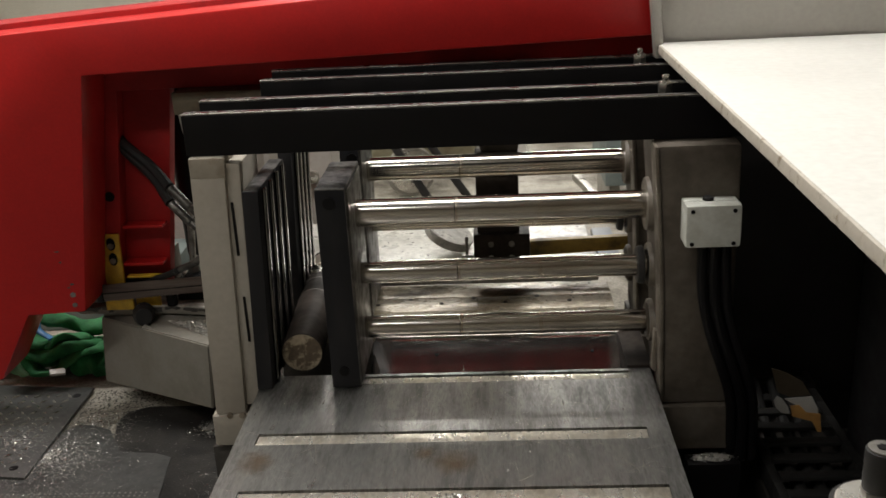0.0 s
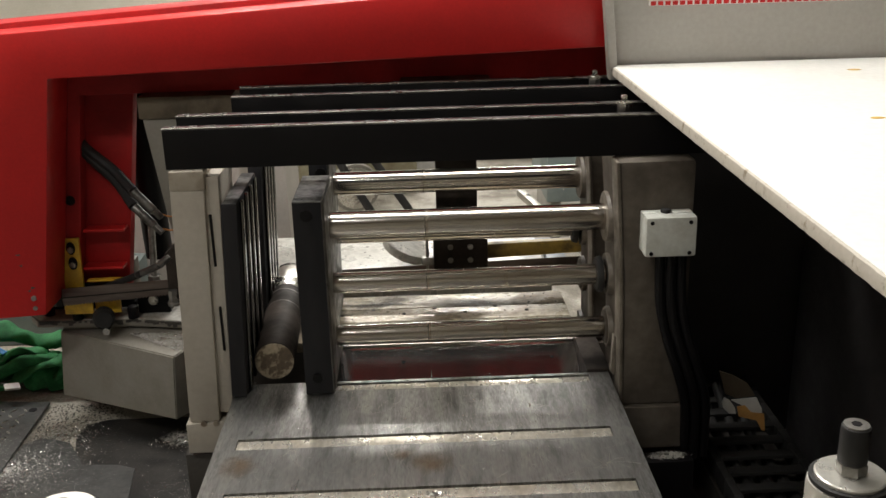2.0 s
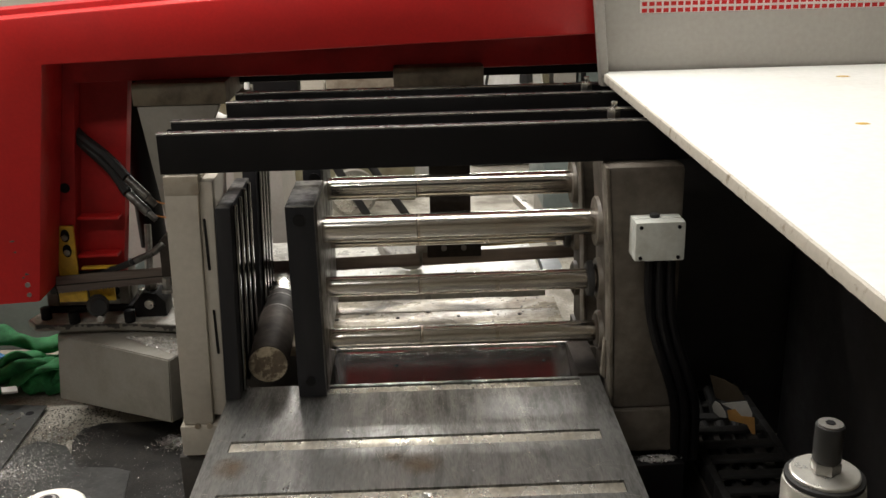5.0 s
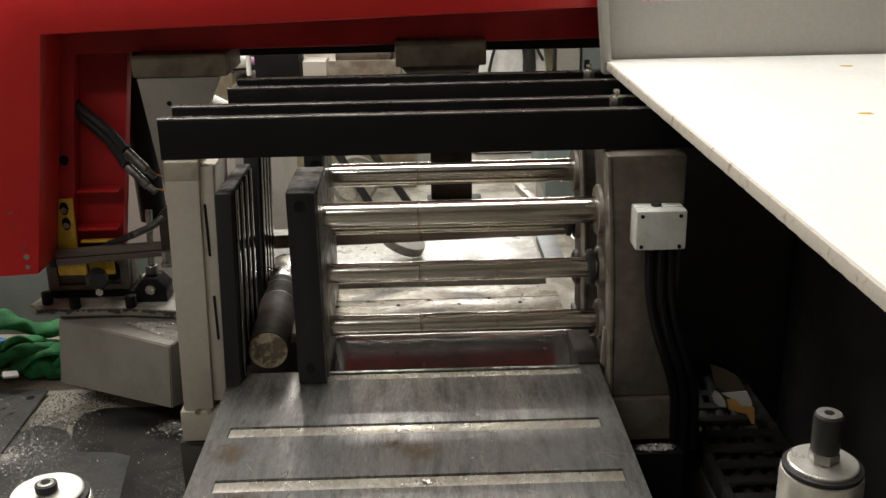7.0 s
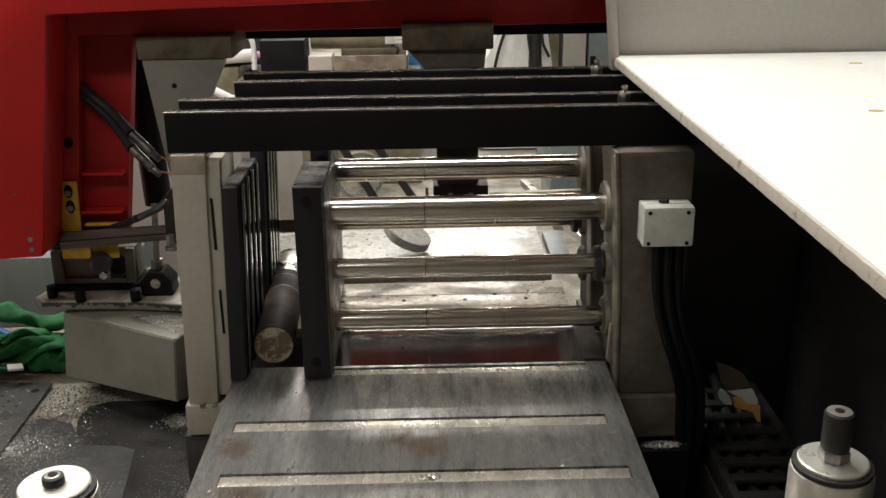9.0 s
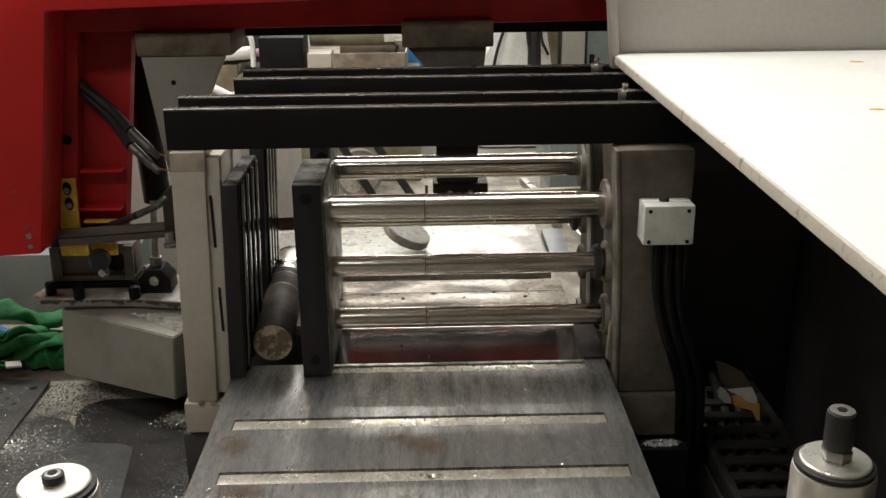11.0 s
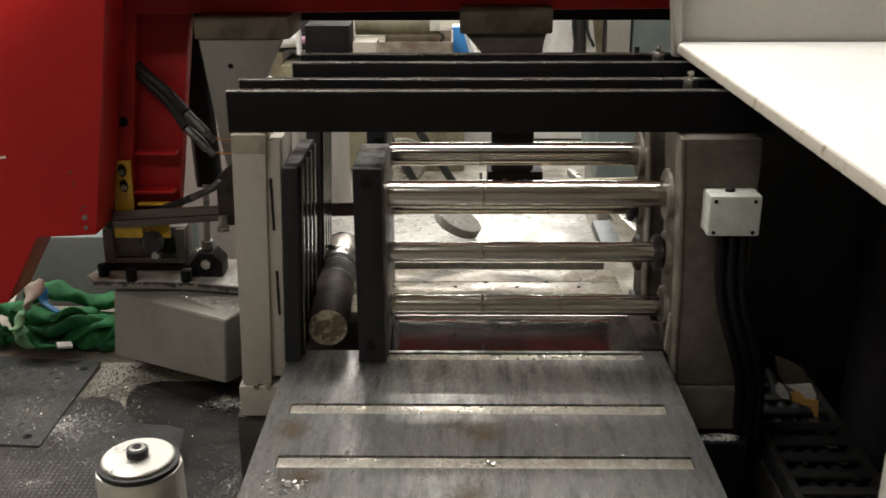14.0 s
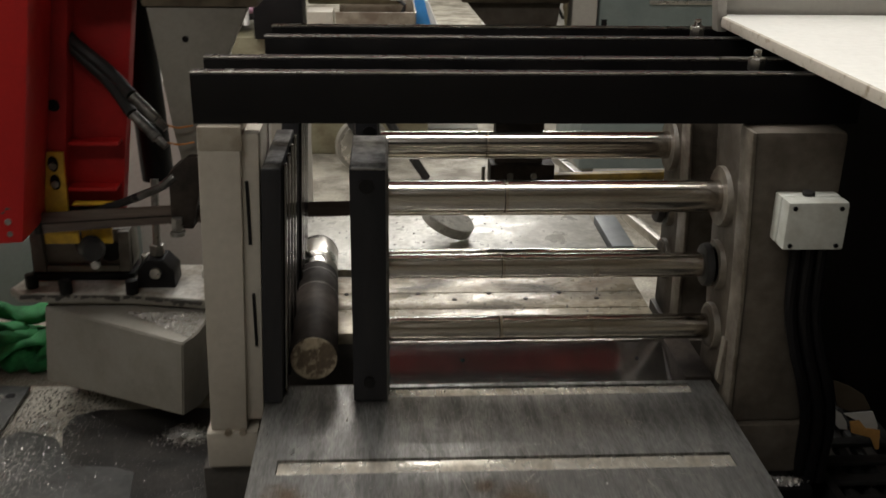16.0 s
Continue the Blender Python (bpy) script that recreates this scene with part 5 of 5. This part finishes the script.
for x, w, mtl, lab in ((0.77, 0.10, OLIVE, "tall olive painted steel post"), (0.91, 0.13, BLUEGREY, "tall pale grey steel post")):
    bm = B()
    box(bm, x - w / 2, x + w / 2, 6.45, 6.8, 0, 1.15, 0.006)
    solid("steel_post", bm, mtl if x < 0.8 else HOOD, lab, "post")
cabs = thing("steel_cabinet", "grey-green steel cabinet with a bright handle rail", "cabinet", (1.35, 6.6, 0))
bm = B()
box(bm, -0.36, 0.5, -0.15, 0.4, 0, 1.15, 0.008)
part("cabinet_body", bm, TEAL, cabs)
bm = B()
box(bm, -0.10, 0.4, -0.165, -0.151, 0.50, 0.52, 0.003)
part("handle_rail", bm, STEEL, cabs)
bm = B()
box(bm, -0.35, -0.32, -0.16, -0.151, 0.36, 0.42, 0.002)
part("lock", bm, BLACK, cabs)
low = thing("low_bench", "grey-green low steel bench behind the outfeed", "bench", (0.85, 4.8, 0))
bm = B()
box(bm, -0.30, 0.5, -0.2, 0.3, 0.16, 0.42, 0.008)
part("bench_body", bm, TEAL, low)
for x in (-0.26, 0.46):
    bm = B()
    box(bm, x - 0.02, x + 0.02, -0.18, 0.28, 0, 0.1595, 0.003)
    part("bench_leg", bm, GREYPAINT, low)

wheel = thing("trolley_wheel", "pale steel trolley wheel with thin spokes", "wheel", (-0.238, 5.10, 0))
bm = B()
lathe(bm, [(0.094, -0.02), (0.108, -0.02), (0.1125, 0.0), (0.108, 0.02), (0.094, 0.02)], pose(0, 0, 0.113, 90, 0, 15), 36)
part("tyre", bm, GREYPAINT, wheel)
bm = B()
lathe(bm, [(0.078, -0.024), (0.093, -0.024), (0.0945, -0.0215), (0.0945, 0.0215), (0.093, 0.024), (0.078, 0.024)], pose(0, 0, 0.113, 90, 0, 15), 36)
part("rim", bm, STEEL, wheel)
bm = B()
rod(bm, (0, -0.03, 0.113), (0, 0.03, 0.113), 0.02, seg=16)
part("hub", bm, STEEL, wheel)
for i in range(5):
    bm = B()
    a_ = radians(72 * i + 20)
    d = Vector((math.cos(a_) * math.cos(radians(15)), math.cos(a_) * math.sin(radians(15)), math.sin(a_)))
    rod(bm, Vector((0, 0, 0.113)) + d * 0.015, Vector((0, 0, 0.113)) + d * 0.082, 0.008, seg=10)
    part("spoke", bm, STEEL, wheel)
stand = thing("leg_frame", "black slanted leg frame behind the saw", "stand", (0.0, 4.95, 0))
for a, b, r in (((-0.14, 0, 0.0), (-0.42, 0.0, 0.5), 0.018), ((0.02, 0.05, 0.0), (-0.30, 0.05, 0.5), 0.018)):
    bm = B()
    rod(bm, a, b, r, seg=12)
    part("leg", bm, RUBBER, stand)
bm = B()
rod(bm, (-0.5, 0.02, 0.5), (-0.2, 0.03, 0.5), 0.018, seg=12)
part("cross_tube", bm, STEEL, stand)
bm = B()
box(bm, -0.09, 0.06, 4.62, 4.75, 0.0, 0.075, 0.006)
solid("black_case", bm, RUBBER, "small black case on the floor", "case")

# ---------------------------------------------------------------- scratches and specks
bm = B()
rnd = random.Random(21)
for i in range(420):
    x, y, a_, n = rnd.uniform(-0.30, 0.40), rnd.uniform(2.0, 2.72), rnd.uniform(0, 6.28), rnd.randint(3, 7)
    bend, w, prev = rnd.gauss(0, 0.05), rnd.uniform(0.0001, 0.00028), None
    for k in range(n):
        d = Vector((math.cos(a_), math.sin(a_), 0))
        s_ = Vector((-d.y, d.x, 0)) * w
        p = Vector((x, y, T + 0.0005))
        pair = (bm.verts.new(p - s_), bm.verts.new(p + s_))
        if prev:
            bm.faces.new((prev[0], pair[0], pair[1], prev[1]))
        prev = pair
        x, y, a_ = x + 0.011 * d.x, y + 0.011 * d.y, a_ + bend
bm.transform(TM)
o = part("scratching", bm, POLISHED, table)
o["kind"] = "stuff"


def specks(name, n, x0, x1, y0, y1, z, seed, label, size=(0.0012, 0.004)):
    bm = B()
    rnd = random.Random(seed)
    for i in range(n):
        r = rnd.uniform(*size)
        bmesh.ops.create_cone(bm, cap_ends=True, segments=7, radius1=r, radius2=r * 0.5, depth=r * 0.5, matrix=pose(rnd.uniform(x0, x1), rnd.uniform(y0, y1), z + r * 0.2, rnd.uniform(-8, 8), 0, rnd.uniform(0, 360)))
    return solid(name, bm, PIT, label, "swarf", "stuff")


specks("swarf_specks", 160, -0.5, 0.2, 3.27, 3.70, T - 0.0005, 31, "dark swarf specks on the pale tray")
# Dense dark specks: swarf that also paints the shade beside the arm.
specks("swarf_specks", 1100, -0.98, -0.76, 3.08, 3.34, 0.0005, 33, "dark swarf specks, dense to paint shade on the bare concrete", (0.0008, 0.003))
specks("swarf_specks", 140, -0.13, 0.38, 2.95, 3.21, T - 0.001, 32, "dark swarf specks on the wet plates", (0.0008, 0.0028))


# ---------------------------------------------------------------- movement
def motions():
    rise = [(0.0, -0.129), (0.5, -0.127), (1.0, -0.121), (1.5, -0.113), (2.0, -0.104), (2.5, -0.0975), (3.0, -0.0905), (3.5, -0.0825), (4.0, -0.0750), (5.0, -0.0590), (6.0, -0.0430),
            (6.5, -0.0350), (7.0, -0.0270), (7.5, -0.0195), (8.0, -0.0120), (8.5, -0.0045), (8.8, -0.0010), (9.2, 0.0), (12.0, 0.0), (16.0, 0.0)]
    walk(bow, [(t, pose(BOW[0], BOW[1], BOW[2] + dz)) for t, dz in rise])


motions()
